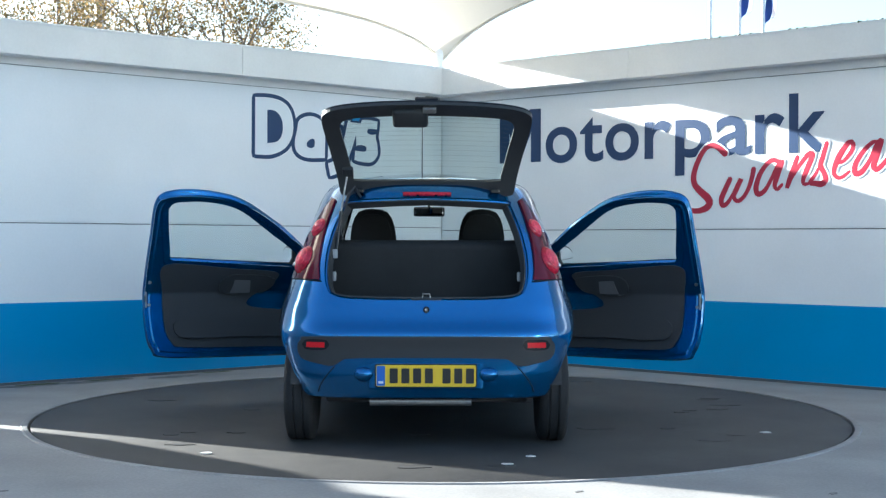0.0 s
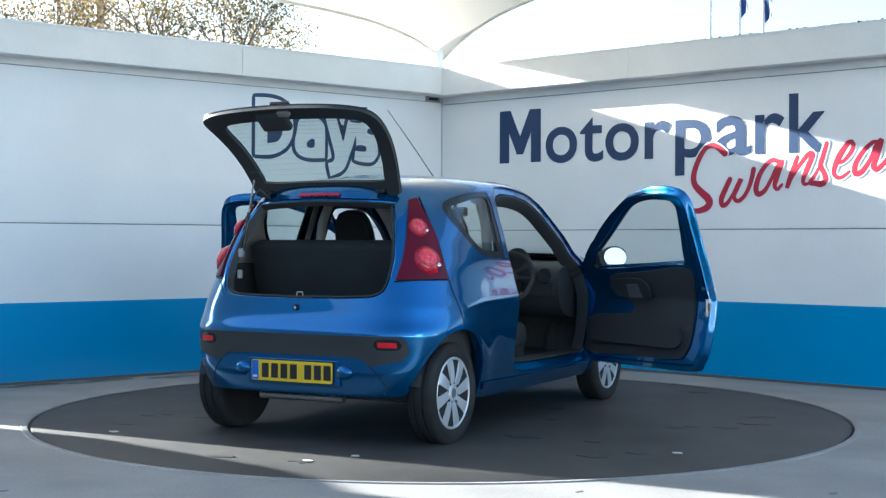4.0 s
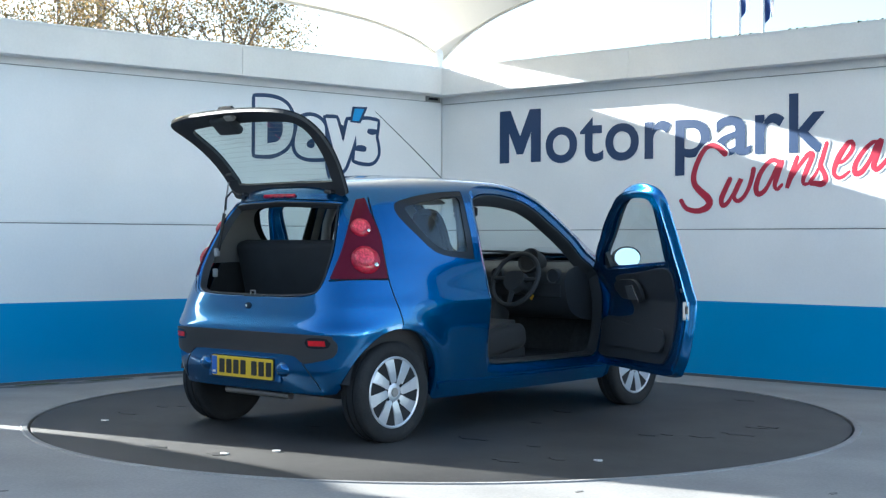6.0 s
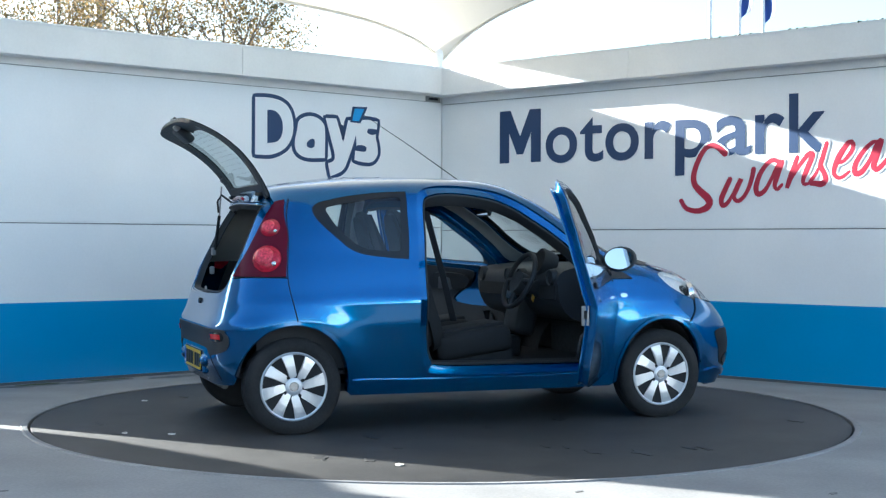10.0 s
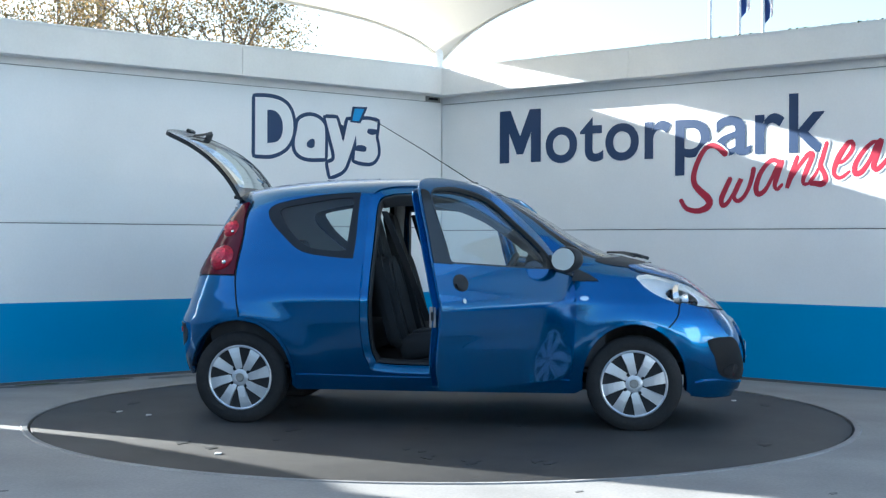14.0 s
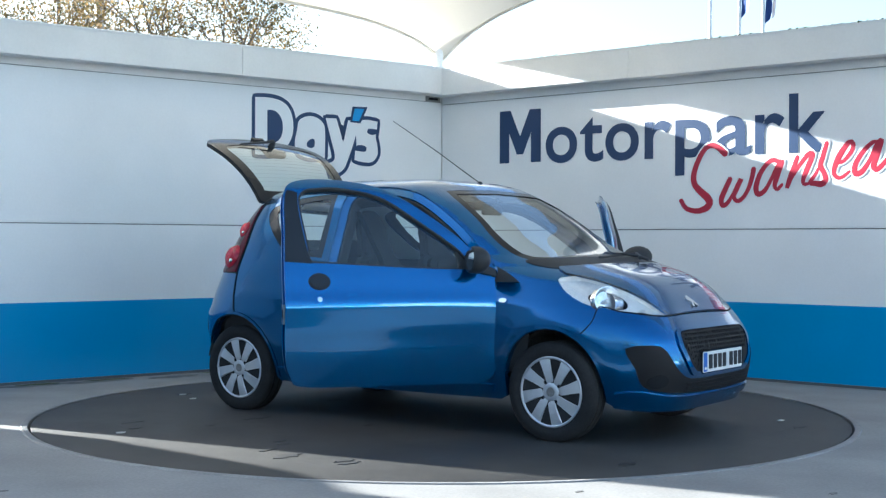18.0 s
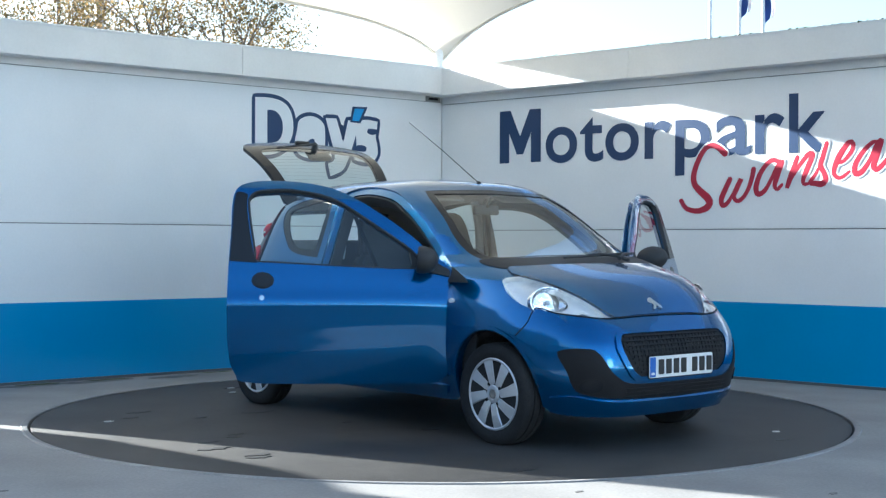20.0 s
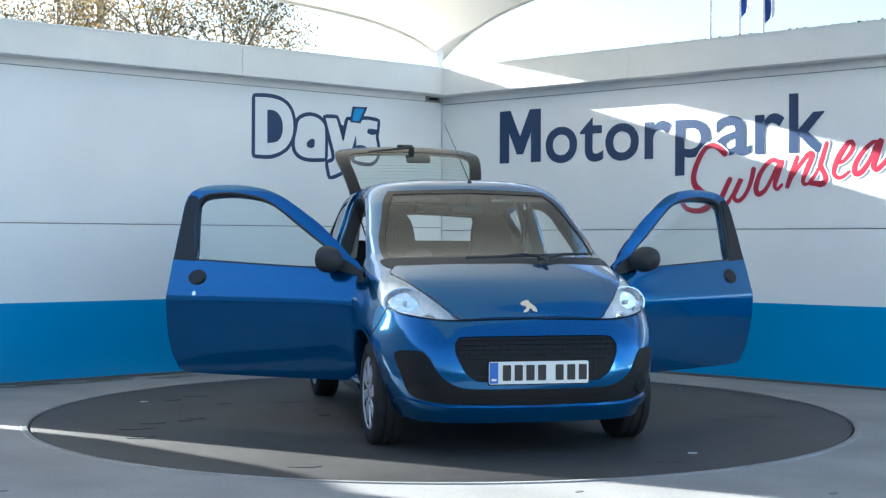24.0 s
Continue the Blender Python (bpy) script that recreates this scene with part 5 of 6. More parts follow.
def lamps():
    for side in ("right", "left"):
        sign = 1 if side == "right" else -1
        lamp = new("headlight")
        lamp.parent = CAR
        lamp["label"] = "clear swept-back headlight with chrome reflector"
        band("lamp_housing", headlamp_line, [(0.0, 0.0), (0.004, 0.02), (0.012, 0.040)], LAMP_SILVER, lamp, sides=side)
        patch("reflector", headlamp_line, LAMP_SILVER, lamp, [spot_on(1.475, 0.786, 0.108, 0.074), spot_on(1.635, 0.712, 0.034, 0.024)], lift=-0.028, thick=0.004, sides=side, label="silvery reflector")
        for (y, z, r) in ((1.475, 0.786, 0.078), (1.635, 0.712, 0.026)):
            q = shell(*[np.array([c]) for c in from_side(y, z)])[0]
            nrm = shell_normal(*[np.array([c]) for c in from_side(y, z)])[0]
            q = q - nrm * 0.025
            bm = lathe_bm([(-0.055, 0.25 * r), (-0.048, 0.6 * r), (-0.030, 0.9 * r), (-0.008, 1.0 * r), (-0.008, 1.06 * r), (-0.04, 1.08 * r)], 36, "y")
            for v in bm.verts:
                v.co.x *= 1.35
            turn = Vector((nrm[0] * 0.5, nrm[1] + 0.5, nrm[2] * 0.3)).normalized().to_track_quat("Y", "Z").to_matrix().to_4x4()
            bmesh.ops.transform(bm, matrix=Matrix.Translation(Vector(q)) @ turn, verts=bm.verts)
            if sign < 0:
                for v in bm.verts:
                    v.co.x = -v.co.x
                bmesh.ops.reverse_faces(bm, faces=bm.faces)
            part("lamp_bowl", shifted(bm), LAMP_FACET, lamp, "round chrome lamp bowl", smooth=True)
            bm = lathe_bm([(-0.062, 0.0), (-0.058, 0.16 * r), (-0.02, 0.15 * r), (-0.012, 0.0)], 14, "y")
            bmesh.ops.transform(bm, matrix=Matrix.Translation(Vector(q)) @ turn, verts=bm.verts)
            if sign < 0:
                for v in bm.verts:
                    v.co.x = -v.co.x
                bmesh.ops.reverse_faces(bm, faces=bm.faces)
            part("bulb", shifted(bm), SILVER if r > 0.05 else AMBER_LENS, lamp, smooth=True)
        patch("lens", headlamp_line, CLEAR_LENS, lamp, lift=0.007, thick=0.004, sides=side, inner=False, dphi=0.025, dv=0.12)
        # tail lamp
        tail = new("tail_light")
        tail.parent = CAR
        tail["label"] = "tall dark red tail light with two round lamps"
        outline = curve_on([("s", -1.172, 1.322, 1), ("s", -1.182, 1.15), ("s", -1.198, 1.0), ("s", -1.212, 0.885, 1), ("r", 0.66, 0.884), ("r", 0.566, 0.884, 1), ("r", 0.572, 0.96), ("r", 0.566, 1.05), ("r", 0.548, 1.15), ("r", 0.518, 1.255), ("r", 0.498, 1.312, 1)])
        patch("lamp_cover", outline, DARK_RED_LENS, tail, lift=0.010, thick=0.014, sides=side, dphi=0.02, dv=0.1, label="dark red cover")
        for y, z, r in ((-1.268, 1.160, 0.058), (-1.305, 0.985, 0.083)):
            lens = dome("round_lamp", y, z, r, 0.42 * r, 0.006, RED_LENS, tail, sign, "round bright red lamp")
            dome("lamp_core", y - 0.10 * r, z + 0.05 * r, r * 0.70, 0.30 * r, 0.008 + 0.20 * r, PINK_LENS, lens, sign, "paler red lamp core")
            # A chrome dome on the opaque lens stands for the facets' bright glint.
            dome("lamp_glint", y + 0.42 * r, z - 0.42 * r, r * 0.17, 0.10 * r, 0.008 + 0.30 * r, LAMP_FACET, lens, sign, "small chrome dome for the glint of the lamp's facets")
        # small lamps
        patch("side_repeater", ring_on(0.885, 0.762, 0.026, 0.013), CHROME, CAR, lift=0.008, thick=0.010, sides=side, label="small oval side repeater")
        patch("rear_reflector", curve_on([("r", 0.525, 0.563, 1), ("r", 0.525, 0.535, 1), ("r", 0.615, 0.535, 1), ("r", 0.615, 0.563, 1)]), REFLECTOR_RED, CAR, lift=0.016, thick=0.008, sides=side, label="small red rear reflector")
        patch("reflector_frame", curve_on([("r", 0.515, 0.572), ("r", 0.515, 0.526), ("r", 0.625, 0.526), ("r", 0.625, 0.572)]), GLOSS_BLACK, CAR, lift=0.0125, thick=0.004, sides=side)
        patch("mirror_corner", curve_on([("s", 0.80, 0.945, 1), ("s", 0.965, 0.862, 1), ("s", 0.808, 0.862, 1)]), BLACK_PLASTIC, CAR, lift=0.008, thick=0.010, sides=side, label="black triangle at the mirror")


lamps()


def front_end():
    grille = [("f", 0.0, 0.604, 1), ("f", 0.34, 0.603), ("f", 0.405, 0.590), ("f", 0.424, 0.555), ("f", 0.420, 0.520), ("f", 0.380, 0.438), ("f", 0.330, 0.398), ("f", 0.28, 0.388), ("f", 0.0, 0.384, 1)]
    frame_line = curve_on([("f", 0.0, 0.620, 1), ("f", 0.35, 0.618), ("f", 0.428, 0.603), ("f", 0.455, 0.556), ("f", 0.451, 0.510), ("f", 0.412, 0.430), ("f", 0.362, 0.377), ("f", 0.30, 0.366), ("f", 0.0, 0.362, 1)])
    patch("grille_rim", frame_line, PAINT, CAR, [curve_on(grille)], lift=0.014, thick=0.014, label="blue raised rim of the grille", dphi=0.02, dv=0.1)
    g = patch("upper_grille", curve_on(grille), GRILLE_BLACK, CAR, lift=0.006, thick=0.006, label="black honeycomb grille")
    for k in range(9):
        z = 0.412 + 0.0225 * k
        half = float(np.interp(z, (0.398, 0.43, 0.555, 0.60), (0.29, 0.335, 0.415, 0.385)))
        patch("grille_bar", curve_on([("f", 0.0, z + 0.004, 1), ("f", half, z + 0.004, 1), ("f", half, z - 0.004, 1), ("f", 0.0, z - 0.004, 1)]), GRILLE_BLACK, g, lift=0.012, thick=0.008, dv=0.5)
    for k in range(15):
        x = 0.028 * k + 0.014
        top = 0.605 if x < 0.36 else 0.575
        low = 0.402 if x < 0.29 else float(np.interp(x, (0.29, 0.42), (0.415, 0.55)))
        if x < 0.41:
            patch("grille_bar", curve_on([("f", x - 0.002, top, 1), ("f", x + 0.002, top, 1), ("f", x + 0.002, low, 1), ("f", x - 0.002, low, 1)]), GRILLE_BLACK, g, lift=0.010, thick=0.006, dv=0.5)
    lower = [("f", 0.0, 0.348, 1), ("f", 0.30, 0.350), ("f", 0.41, 0.364), ("f", 0.47, 0.398), ("f", 0.507, 0.435), ("f", 0.545, 0.505), ("f", 0.570, 0.532), ("f", 0.61, 0.539), ("f", 0.665, 0.536), ("f", 0.684, 0.522), ("f", 0.676, 0.475), ("f", 0.657, 0.42), ("f", 0.632, 0.342), ("f", 0.600, 0.306), ("f", 0.52, 0.287), ("f", 0.39, 0.277), ("f", 0.0, 0.264, 1)]
    patch("lower_grille", curve_on(lower), GRILLE_BLACK, CAR, lift=0.008, thick=0.008, label="black lower grille with fog lamp corners")
    for k in range(3):
        z = 0.287 + 0.020 * k
        patch("grille_bar", curve_on([("f", 0.0, z + 0.004, 1), ("f", 0.40, z + 0.004, 1), ("f", 0.40, z - 0.004, 1), ("f", 0.0, z - 0.004, 1)]), GRILLE_BLACK, CAR, lift=0.014, thick=0.008, dv=0.5)
    for side in ("right", "left"):
        centre = [("f", 0.575 + 0.042 * math.cos(radians(a)), 0.347 + 0.036 * math.sin(radians(a))) for a in range(0, 360, 30)]
        patch("fog_lamp_cap", curve_on(centre), GLOSS_BLACK, CAR, lift=0.014, thick=0.010, sides=side, label="round black fog lamp blank")
    patch("chin", curve_on([("f", 0.0, 0.258, 1), ("f", 0.45, 0.266), ("f", 0.63, 0.292), ("f", 0.660, 0.268), ("f", 0.46, 0.228), ("f", 0.0, 0.212, 1)]), PAINT, CAR, lift=0.016, thick=0.014, label="blue raised lip below the grille", dphi=0.02, dv=0.1)
    patch("front_skirt", curve_on([("f", 0.0, 0.190, 1), ("f", 0.40, 0.192), ("f", 0.60, 0.20), ("f", 0.60, 0.168), ("f", 0.0, 0.164, 1)]), BLACK_PLASTIC, CAR, lift=-0.02, thick=0.03, label="black skirt below the front bumper")
    # badge: a plain upright shape in chrome
    outline = spline([(-0.040, 0.012), (-0.022, 0.036), (0.006, 0.042), (0.014, 0.022), (0.036, -0.006), (0.040, -0.040), (0.018, -0.034), (0.008, -0.014), (-0.012, -0.040), (-0.034, -0.040), (-0.012, -0.008)], 0.006)
    tilt = Matrix.Rotation(radians(46.7), 3, "X")
    bm = prism_bm([tuple(p) for p in outline], 0.0, 0.006, lambda u, v, d: Vector((-u, 1.638, 0.747)) + tilt @ Vector((0, d + 0.007, v)))
    part("bonnet_badge", shifted(bm), CHROME, CAR, "small chrome badge")


front_end()


def plate(name, y, z, lean, face, facing, label):
    """A registration plate: a coloured board with a blue band and plain dark bars."""
    turn = Matrix.Rotation(lean, 3, "X")

    def put(u, v, d):
        return Vector((CAR_X + u * facing, CAR_Y + y, z)) + turn @ Vector((0, d * -facing, v))

    p = part(name, prism_bm(rounded(0.52, 0.112, 0.010), 0.0, 0.008, put), face, CAR, label)
    part("border", prism_bm(rounded(0.532, 0.124, 0.012), -0.004, 0.004, put), GLOSS_BLACK, p)
    part("side_band", prism_bm(rounded(0.044, 0.104, 0.004, cx=-0.235), 0.008, 0.010, put), PLATE_BLUE, p, "blue band")
    part("band_mark", prism_bm(rounded(0.026, 0.012, 0.003, cx=-0.235, cy=-0.034), 0.010, 0.012, put), PLATE_WHITE, p)
    x = -0.168
    for k in range(7):
        part("bar", prism_bm(rounded(0.042, 0.078, 0.004, cx=x), 0.008, 0.0115, put), INK, p)
        x += 0.061 if k != 3 else 0.092
    return p


def rear_end():
    box = part("plate_recess", shifted(box_bm((0.60, 0.05, 0.150), (0, -1.577, 0.388), bevel=0.012)), PAINT, CAR, "blue recess round the rear plate")
    plate("rear_plate", -1.603, 0.388, 0.0, PLATE_YELLOW, 1, "yellow rear plate with plain dark bars")
    plate("front_plate", 1.835, 0.432, 0.0, PLATE_WHITE, -1, "white front plate with plain dark bars")
    for sign in (1, -1):
        bm = bmesh.new()
        bmesh.ops.create_uvsphere(bm, u_segments=20, v_segments=12, radius=1.0)
        for v in bm.verts:
            v.co = Vector((v.co.x * 0.052 + sign * 0.325, v.co.y * 0.034 - 1.590, v.co.z * 0.040 + 0.395))
        part("plate_lamp_pod", shifted(bm), PAINT, CAR, "small blue pod beside the rear plate", smooth=True)
    bm = lathe_bm([(-0.008, 0.0), (-0.008, 0.016), (0.004, 0.018), (0.004, 0.0)], 20, "y", at=(0.0, -1.565, 0.730))
    lock = part("boot_lock", shifted(bm), GLOSS_BLACK, CAR, "round boot lock")
    part("lock_barrel", shifted(lathe_bm([(-0.013, 0.0), (-0.013, 0.008), (-0.006, 0.009)], 16, "y", at=(0.0, -1.565, 0.730))), CHROME, lock)
    patch("high_brake_light", curve_on([("r", 0.0, 1.350, 1), ("r", 0.13, 1.348, 1), ("r", 0.13, 1.334, 1), ("r", 0.0, 1.336, 1)]), RED_LENS, CAR, lift=0.012, thick=0.014, label="red high brake light strip")
    for sign in (1, -1):
        part("gate_hinge", shifted(box_bm((0.05, 0.05, 0.022), (sign * 0.37, -1.290, 1.362), bevel=0.006)), GLOSS_BLACK, CAR, "black tailgate hinge")
    part("latch", shifted(tube_bm([(-0.02, -1.53, 0.790), (-0.018, -1.53, 0.812), (0.018, -1.53, 0.812), (0.02, -1.53, 0.790)], 0.004, 8)), STEEL, CAR, "steel latch loop")
    part("latch_cover", shifted(box_bm((0.16, 0.04, 0.02), (0, -1.515, 0.782), bevel=0.006)), BLACK_PLASTIC, CAR)
    strut = part("gas_strut", shifted(tube_bm([(-0.485, -1.385, 1.03), (-0.462, -1.36, 1.25)], 0.010, 10)), GLOSS_BLACK, CAR, "black gas strut holding the tailgate", smooth=True)
    part("strut_rod", shifted(tube_bm([(-0.462, -1.36, 1.25), (-0.432, -1.352, 1.435)], 0.005, 8)), STEEL, strut, smooth=True)
    part("strut_anchor", shifted(box_bm((0.03, 0.03, 0.05), (-0.492, -1.39, 1.02), bevel=0.006)), TRIM_LIGHT, strut)
    # wiring loop beside the strut
    part("gate_cable", shifted(tube_bm([(-0.36, -1.30, 1.33), (-0.39, -1.36, 1.38), (-0.42, -1.38, 1.34), (-0.44, -1.37, 1.27)], 0.007, 8)), BLACK_PLASTIC, CAR, smooth=True)


rear_end()


def roof_and_screen():
    part("aerial_base", shifted(lathe_bm([(0.0, 0.026), (0.012, 0.022), (0.03, 0.012), (0.036, 0.006)], 16, "z", at=(-0.046, 0.165, 1.436))), BLACK_PLASTIC, CAR, "black aerial base", smooth=True)
    part("aerial", shifted(tube_bm([(-0.046, 0.16, 1.462), (-0.041, -0.18, 1.68), (-0.036, -0.525, 1.888)], [0.0036, 0.0026, 0.0018], 8)), BLACK_PLASTIC, CAR, "thin black roof aerial", smooth=True)

    def on_screen(x, z, lift):
        q = [np.array([c]) for c in from_end(abs(x), z, False)]
        p, nrm = shell(*q)[0], shell_normal(*q)[0]
        side = math.copysign(1, x)
        return Vector((p[0] * side, p[1], p[2])) + lift * Vector((nrm[0] * side, nrm[1], nrm[2]))

    blade = [on_screen(0.22 - 0.085 * k, 0.978 + 0.0028 * k * (k > 0), 0.022) for k in range(9)]
    part("wiper_blade", shifted(tube_bm(blade, 0.007, 8)), BLACK_PLASTIC, CAR, "black wiper blade", smooth=True)
    arm = [on_screen(-0.22, 0.955, 0.03), on_screen(-0.20, 0.975, 0.034), on_screen(-0.12, 0.990, 0.030), on_screen(0.0, 0.985, 0.026)]
    part("wiper_arm", shifted(tube_bm(arm, [0.011, 0.009, 0.007, 0.006], 8)), BLACK_PLASTIC, CAR, "black wiper arm", smooth=True)
    arm = [on_screen(-0.18, 0.965, 0.03), on_screen(-0.35, 0.990, 0.03), on_screen(-0.56, 1.000, 0.022)]
    part("wiper_blade", shifted(tube_bm(arm, [0.012, 0.009, 0.006], 8)), BLACK_PLASTIC, CAR, "black wiper blade", smooth=True)
    part("washer_pod", shifted(box_bm((0.03, 0.03, 0.012), (-0.15, 1.27, 0.955), bevel=0.004)), BLACK_PLASTIC, CAR)


roof_and_screen()


# ---- inside the car ----
def linings():
    z0 = level(0.97)
    line = [np.array((phi, z0)) for phi in np.linspace(0.02, math.pi - 0.02, 90)]
    line += [np.array((phi, TOP - 0.02)) for phi in np.linspace(math.pi - 0.02, 0.02, 60)]
    patch("headlining", line, LINING, CAR, [door_line, quarter_line, screen_line, hatch_line], lift=-0.030, thick=0.006, sides="right", label="pale fabric headlining")
    patch("headlining", line, LINING, CAR, [door_line, quarter_line, screen_line, hatch_line], lift=-0.030, thick=0.006, sides="left", label="pale fabric headlining")
    lower = [("s", -0.45, 0.985, 1), ("s", -0.80, 0.985), ("s", -1.30, 0.985, 1), ("s", -1.38, 0.70), ("s", -1.36, 0.34, 1), ("s", -0.9, 0.34), ("s", -0.46, 0.34, 1), ("s", -0.45, 0.7)]
    patch("rear_side_trim", curve_on(lower), FABRIC_GREY, CAR, lift=-0.075, thick=0.01, label="dark grey rear side trim")
    foot = [("s", 0.79, 0.90, 1), ("s", 0.95, 0.86), ("s", 0.95, 0.34, 1), ("s", 0.79, 0.34, 1)]
    patch("kick_panel", curve_on(foot), TRIM, CAR, lift=-0.070, thick=0.01, label="dark grey footwell trim")
    for sign in (1, -1):
        part("boot_clip", shifted(box_bm((0.02, 0.03, 0.05), (sign * 0.495, -1.40, 0.90), bevel=0.006)), TRIM_LIGHT, CAR, "small white clip at the boot side", smooth=True)
        part("pillar_trim", shifted(tube_bm([(sign * 0.60, -0.43, 0.98), (sign * 0.575, -0.42, 1.20), (sign * 0.52, -0.40, 1.36)], 0.030, 10)), TRIM_LIGHT, CAR, "pale grey pillar trim", smooth=True)
        part("seat_belt", shifted(prism_bm([(-0.345, 1.27), (-0.305, 1.27), (-0.15, 0.86), (-0.060, 0.60), (-0.100, 0.60), (-0.19, 0.86)], 0, 0.003, lambda u, v, d: Vector((sign * (0.40 + 0.26 * (v - 0.60)) + d, u, v)))), GLOSS_BLACK, CAR, "black seat belt")
    part("carpet", shifted(box_bm((1.36, 2.45, 0.02), (0, -0.22, 0.335))), CARPET, CAR, "black carpet")
    part("boot_floor", shifted(box_bm((1.10, 0.55, 0.03), (0, -1.22, 0.60), bevel=0.008)), CARPET, CAR, "black carpeted boot floor")
    part("boot_sill", shifted(box_bm((1.06, 0.05, 0.22), (0, -1.495, 0.675), bevel=0.01)), BLACK_PLASTIC, CAR, "black boot sill trim")
    part("bulkhead", shifted(box_bm((1.30, 0.04, 0.58), (0, 0.98, 0.62))), UNDERBODY, CAR, "dark bulkhead behind the pedals")


linings()


def seat(x):
    s = new("front_seat")
    s.parent = CAR
    s["label"] = "black fabric front seat with fixed headrest"
    cushion = box_bm((0.47, 0.50, 0.16), (x, 0.01, 0.47), Matrix.Rotation(radians(8), 3, "X"), bevel=0.055, segments=4)
    part("cushion", shifted(cushion), FABRIC, s, smooth=True)
    part("cushion_bolster", shifted(box_bm((0.30, 0.40, 0.03), (x, 0.03, 0.556), Matrix.Rotation(radians(8), 3, "X"), bevel=0.012)), FABRIC_GREY, s, "grey fabric centre", smooth=True)
    lean = Matrix.Translation((x, -0.235, 0.45)) @ Matrix.Rotation(radians(15), 4, "X")
    for name, outline, half, edge in (("backrest", [(-0.22, 0.0), (-0.235, 0.30), (-0.215, 0.48), (-0.15, 0.57), (0.0, 0.585), (0.15, 0.57), (0.215, 0.48), (0.235, 0.30), (0.22, 0.0)], 0.058, 0.035),
                                      ("headrest", [(-0.150, 0.54), (-0.140, 0.66), (-0.128, 0.76), (-0.088, 0.842), (0.0, 0.862), (0.088, 0.842), (0.128, 0.76), (0.140, 0.66), (0.150, 0.54)], 0.036, 0.024)):
        bm = prism_bm([tuple(p) for p in spline(outline, 0.04)], -half, half, lambda u, v, d: lean @ Vector((u, d, v)))
        bmesh.ops.bevel(bm, geom=[e for e in bm.edges if len(e.link_faces) == 2 and max(len(f.verts) for f in e.link_faces) > 4], offset=edge, segments=4, affect="EDGES")
        part(name, shifted(bm), FABRIC, s, smooth=True)
    inner = spline([(-0.12, 0.06), (-0.125, 0.45), (0.0, 0.52), (0.125, 0.45), (0.12, 0.06)], 0.04)
    part("backrest_panel", shifted(prism_bm([tuple(p) for p in inner], 0.055, 0.068, lambda u, v, d: lean @ Vector((u, d, v)))), FABRIC_GREY, s, "grey fabric panel")
    part("seat_base", shifted(box_bm((0.40, 0.44, 0.10), (x, 0.05, 0.385), bevel=0.02)), BLACK_PLASTIC, s)


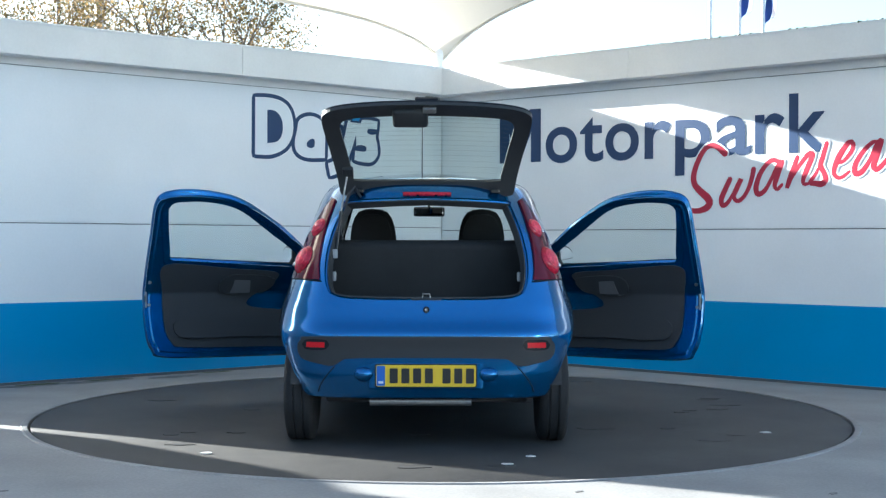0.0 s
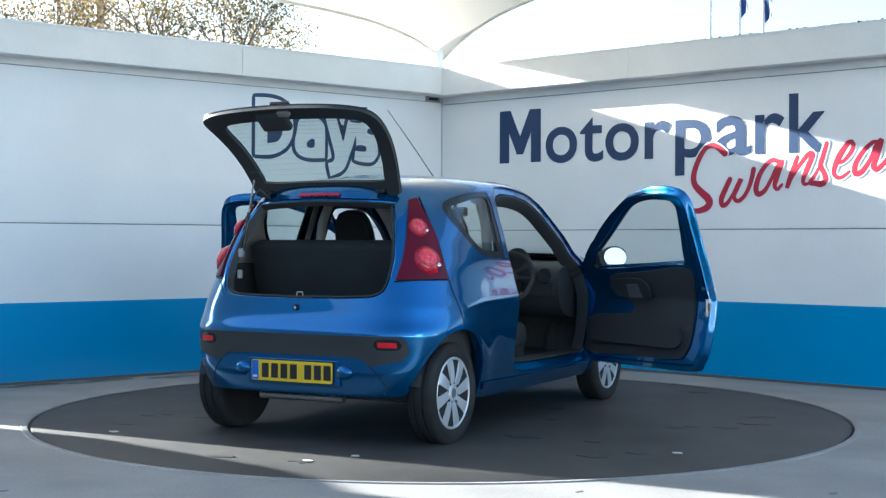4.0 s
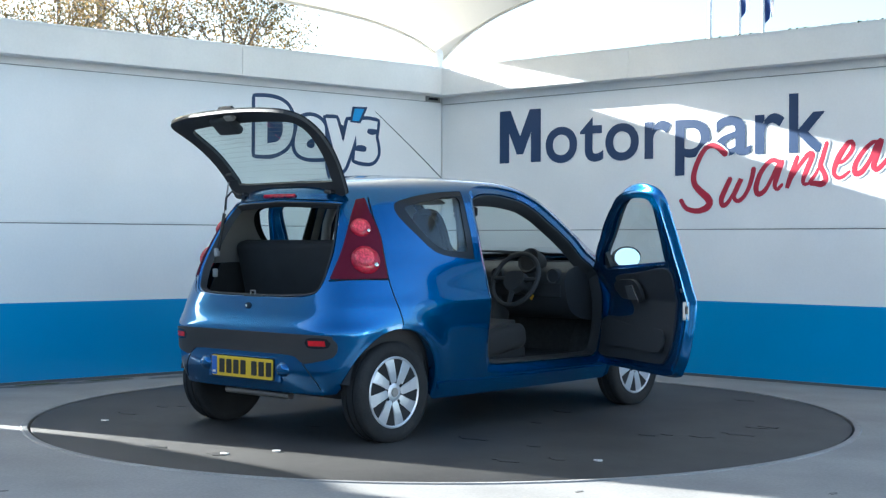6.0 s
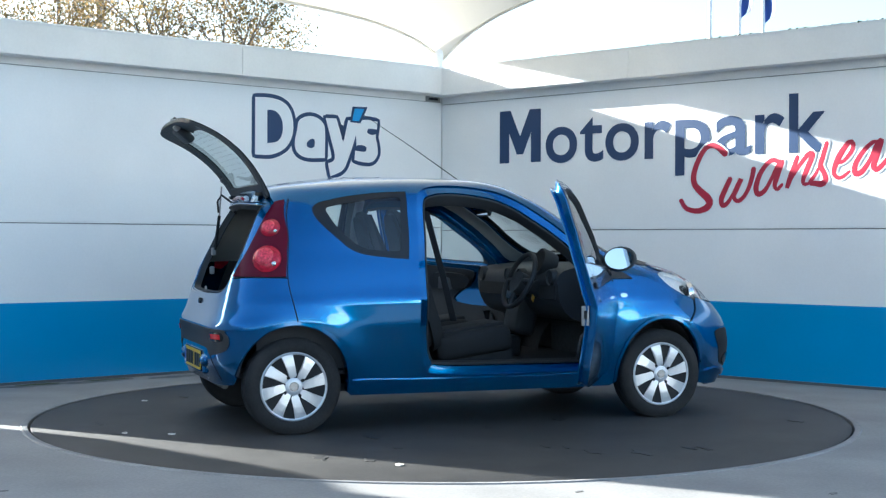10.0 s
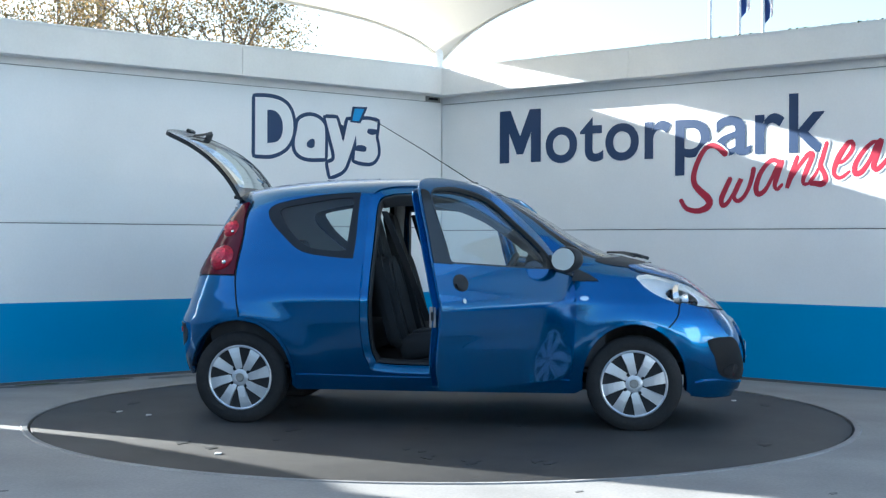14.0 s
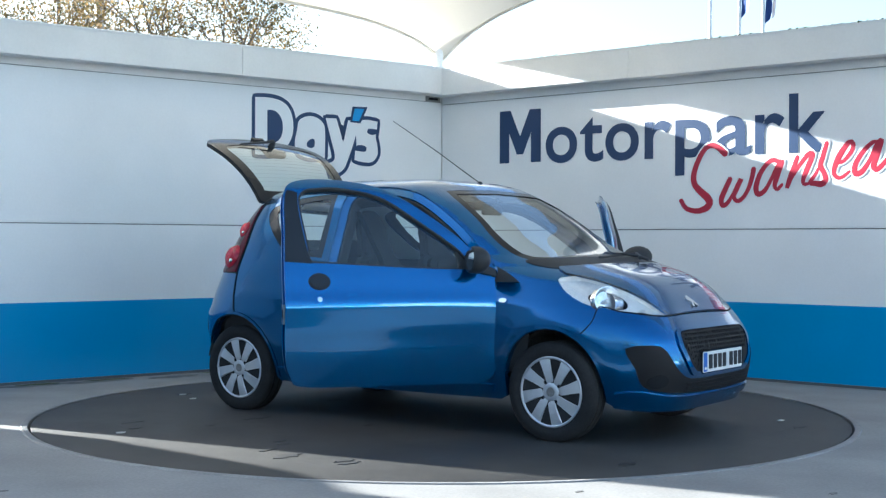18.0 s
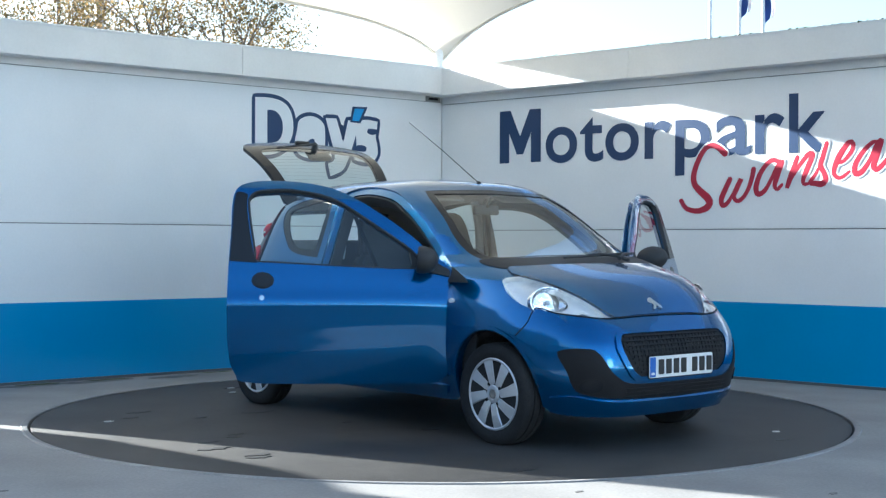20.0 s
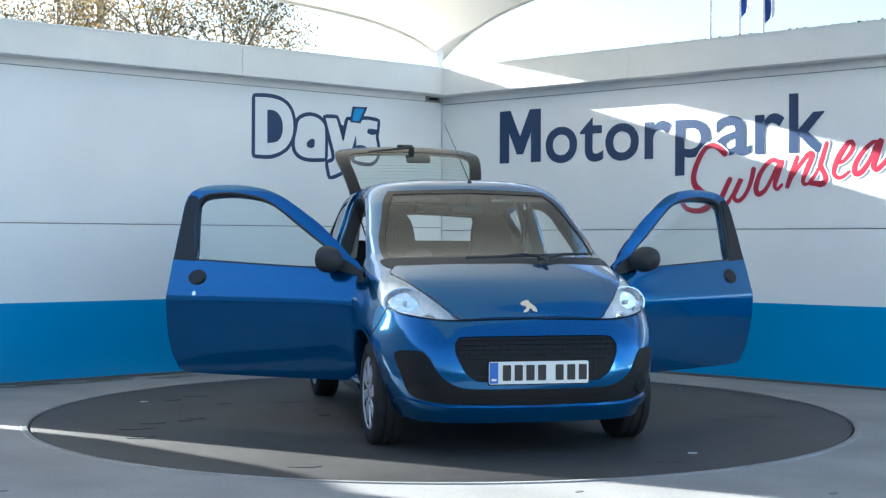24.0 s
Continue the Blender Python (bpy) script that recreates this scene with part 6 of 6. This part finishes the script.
def cabin():
    for x in (0.325, -0.335):
        seat(x)
    bench = new("rear_seat")
    bench.parent = CAR
    bench["label"] = "black fabric rear bench seat"
    part("bench_cushion", shifted(box_bm((1.16, 0.46, 0.18), (0, -0.66, 0.48), bevel=0.05, segments=3)), FABRIC, bench, smooth=True)
    part("bench_backrest", shifted(box_bm((1.20, 0.12, 0.60), (0, -1.05, 0.80), Matrix.Rotation(radians(14), 3, "X"), bevel=0.04, segments=3)), FABRIC, bench, smooth=True)
    dash = new("dashboard")
    dash.parent = CAR
    dash["label"] = "dark grey dashboard with round vents"
    profile = spline([(1.02, 0.94), (0.80, 0.945), (0.60, 0.925), (0.515, 0.885), (0.505, 0.80), (0.53, 0.70), (0.60, 0.62), (0.78, 0.58), (1.0, 0.58, 1), (1.03, 0.80, 1)], 0.04)
    part("dash_body", shifted(prism_bm([tuple(p) for p in profile], -0.655, 0.655, lambda u, v, d: Vector((d, u, v)))), TRIM, dash, smooth=True)
    part("dash_strip", shifted(box_bm((1.24, 0.012, 0.09), (0, 0.508, 0.775), bevel=0.005)), FABRIC_GREY, dash, "mid grey lower dash strip")
    for x in (0.565, -0.565, 0.10, -0.10):
        bm = lathe_bm([(-0.012, 0.040), (-0.020, 0.046), (-0.012, 0.052), (0.02, 0.052)], 28, "y", at=(x, 0.508, 0.868))
        vent = part("air_vent", shifted(bm), BLACK_PLASTIC, dash, "round air vent", smooth=True)
        part("vent_core", shifted(lathe_bm([(-0.010, 0.0), (-0.010, 0.041), (0.01, 0.041)], 24, "y", at=(x, 0.508, 0.868))), GLOSS_BLACK, vent)
    part("centre_console", shifted(box_bm((0.24, 0.14, 0.36), (0, 0.56, 0.66), Matrix.Rotation(radians(-12), 3, "X"), bevel=0.03, segments=3)), TRIM, dash, smooth=True)
    part("radio", shifted(box_bm((0.18, 0.02, 0.055), (0, 0.488, 0.74), bevel=0.005)), GLOSS_BLACK, dash)
    part("console", shifted(box_bm((0.18, 0.60, 0.14), (0, 0.22, 0.41), bevel=0.03, segments=3)), TRIM, dash, smooth=True)
    part("gear_lever", shifted(tube_bm([(0, 0.33, 0.46), (0, 0.31, 0.58), (0, 0.305, 0.64)], [0.012, 0.012, 0.024], 12)), GLOSS_BLACK, dash, smooth=True)
    pod = lathe_bm([(0.06, 0.075), (-0.03, 0.088), (-0.045, 0.082), (-0.036, 0.070), (-0.030, 0.0)], 32, "y")
    bmesh.ops.transform(pod, matrix=Matrix.Translation((0.345, 0.56, 0.955)) @ Matrix.Rotation(radians(-18), 4, "X"), verts=pod.verts)
    part("instrument_pod", shifted(pod), TRIM, dash, "round speedometer pod", smooth=True)
    face = lathe_bm([(-0.037, 0.0), (-0.037, 0.066), (-0.034, 0.067)], 28, "y")
    bmesh.ops.transform(face, matrix=Matrix.Translation((0.345, 0.56, 0.955)) @ Matrix.Rotation(radians(-18), 4, "X"), verts=face.verts)
    part("dial", shifted(face), FABRIC_GREY, dash, "grey dial")
    wheel_at = Matrix.Translation((0.345, 0.385, 0.845)) @ Matrix.Rotation(radians(-24), 4, "X")
    sw = new("steering_wheel")
    sw.parent = CAR
    sw["label"] = "black three-spoke steering wheel"
    ring = [wheel_at @ Vector((0.180 * math.cos(a), 0, 0.180 * math.sin(a))) for a in (2 * math.pi * k / 40 for k in range(41))]
    part("wheel_rim", shifted(tube_bm(ring, 0.016, 10, cap=False)), BLACK_PLASTIC, sw, smooth=True)
    hub = spline([(-0.075, 0.03), (0.0, 0.055), (0.075, 0.03), (0.07, -0.04), (0.0, -0.09), (-0.07, -0.04)], 0.02)
    part("wheel_hub", shifted(prism_bm([tuple(p) for p in hub], -0.02, 0.03, lambda u, v, d: wheel_at @ Vector((u, d, v)))), TRIM, sw, smooth=True)
    for a in (0, 180, 270):
        w = [wheel_at @ Vector((r * math.cos(radians(a)), 0, r * math.sin(radians(a)))) for r in (0.05, 0.12, 0.178)]
        part("wheel_spoke", shifted(tube_bm(w, [0.022, 0.016, 0.014], 8)), BLACK_PLASTIC, sw, smooth=True)
    part("column", shifted(tube_bm([(0.345, 0.40, 0.835), (0.345, 0.62, 0.745)], 0.05, 14)), TRIM, sw, smooth=True)
    part("stalk", shifted(tube_bm([(0.345, 0.43, 0.84), (0.50, 0.42, 0.855)], 0.008, 8)), GLOSS_BLACK, sw)
    part("key_tag", shifted(box_bm((0.036, 0.006, 0.036), (0.43, 0.44, 0.735), Matrix.Rotation(0.5, 3, "Y"), bevel=0.002)), ORANGE_TAG, CAR, "small yellow key tag")
    mirror = part("rear_view_mirror", shifted(box_bm((0.205, 0.028, 0.062), (0.0, 0.285, 1.285), bevel=0.013, segments=3)), BLACK_PLASTIC, CAR, "black rear-view mirror", smooth=True)
    part("mirror_face", shifted(box_bm((0.185, 0.004, 0.046), (0.0, 0.2705, 1.285), bevel=0.0015)), MIRROR, mirror)
    part("mirror_stem", shifted(tube_bm([(0.0, 0.295, 1.30), (0.0, 0.33, 1.36)], 0.010, 8)), BLACK_PLASTIC, mirror)
    for x in (0.34, -0.34):
        part("sun_visor", shifted(box_bm((0.36, 0.14, 0.018), (x, 0.20, 1.368), Matrix.Rotation(radians(-22), 3, "X"), bevel=0.006)), LINING, CAR, "pale sun visor")


cabin()


# ---- what moves ----
def motions():
    def turned(t):
        return pose(0, 0, 0, 0, 0, 0.13 - 6.983 * t)

    times = [k * 0.5 for k in range(49)]
    walk(CAR, [(t, turned(t)) for t in times])
    walk(TURNTABLE, [(t, turned(t)) for t in times])

    for k, (flag, x, y, z) in enumerate(FLAGS):
        walk(flag, [(t, pose(x, y, z, 0, 4 * math.sin(0.7 * t + k), -25 + 18 * math.sin(0.55 * t + 1.3 * k) + 8 * math.sin(1.3 * t + k))) for t in range(25)])


motions()
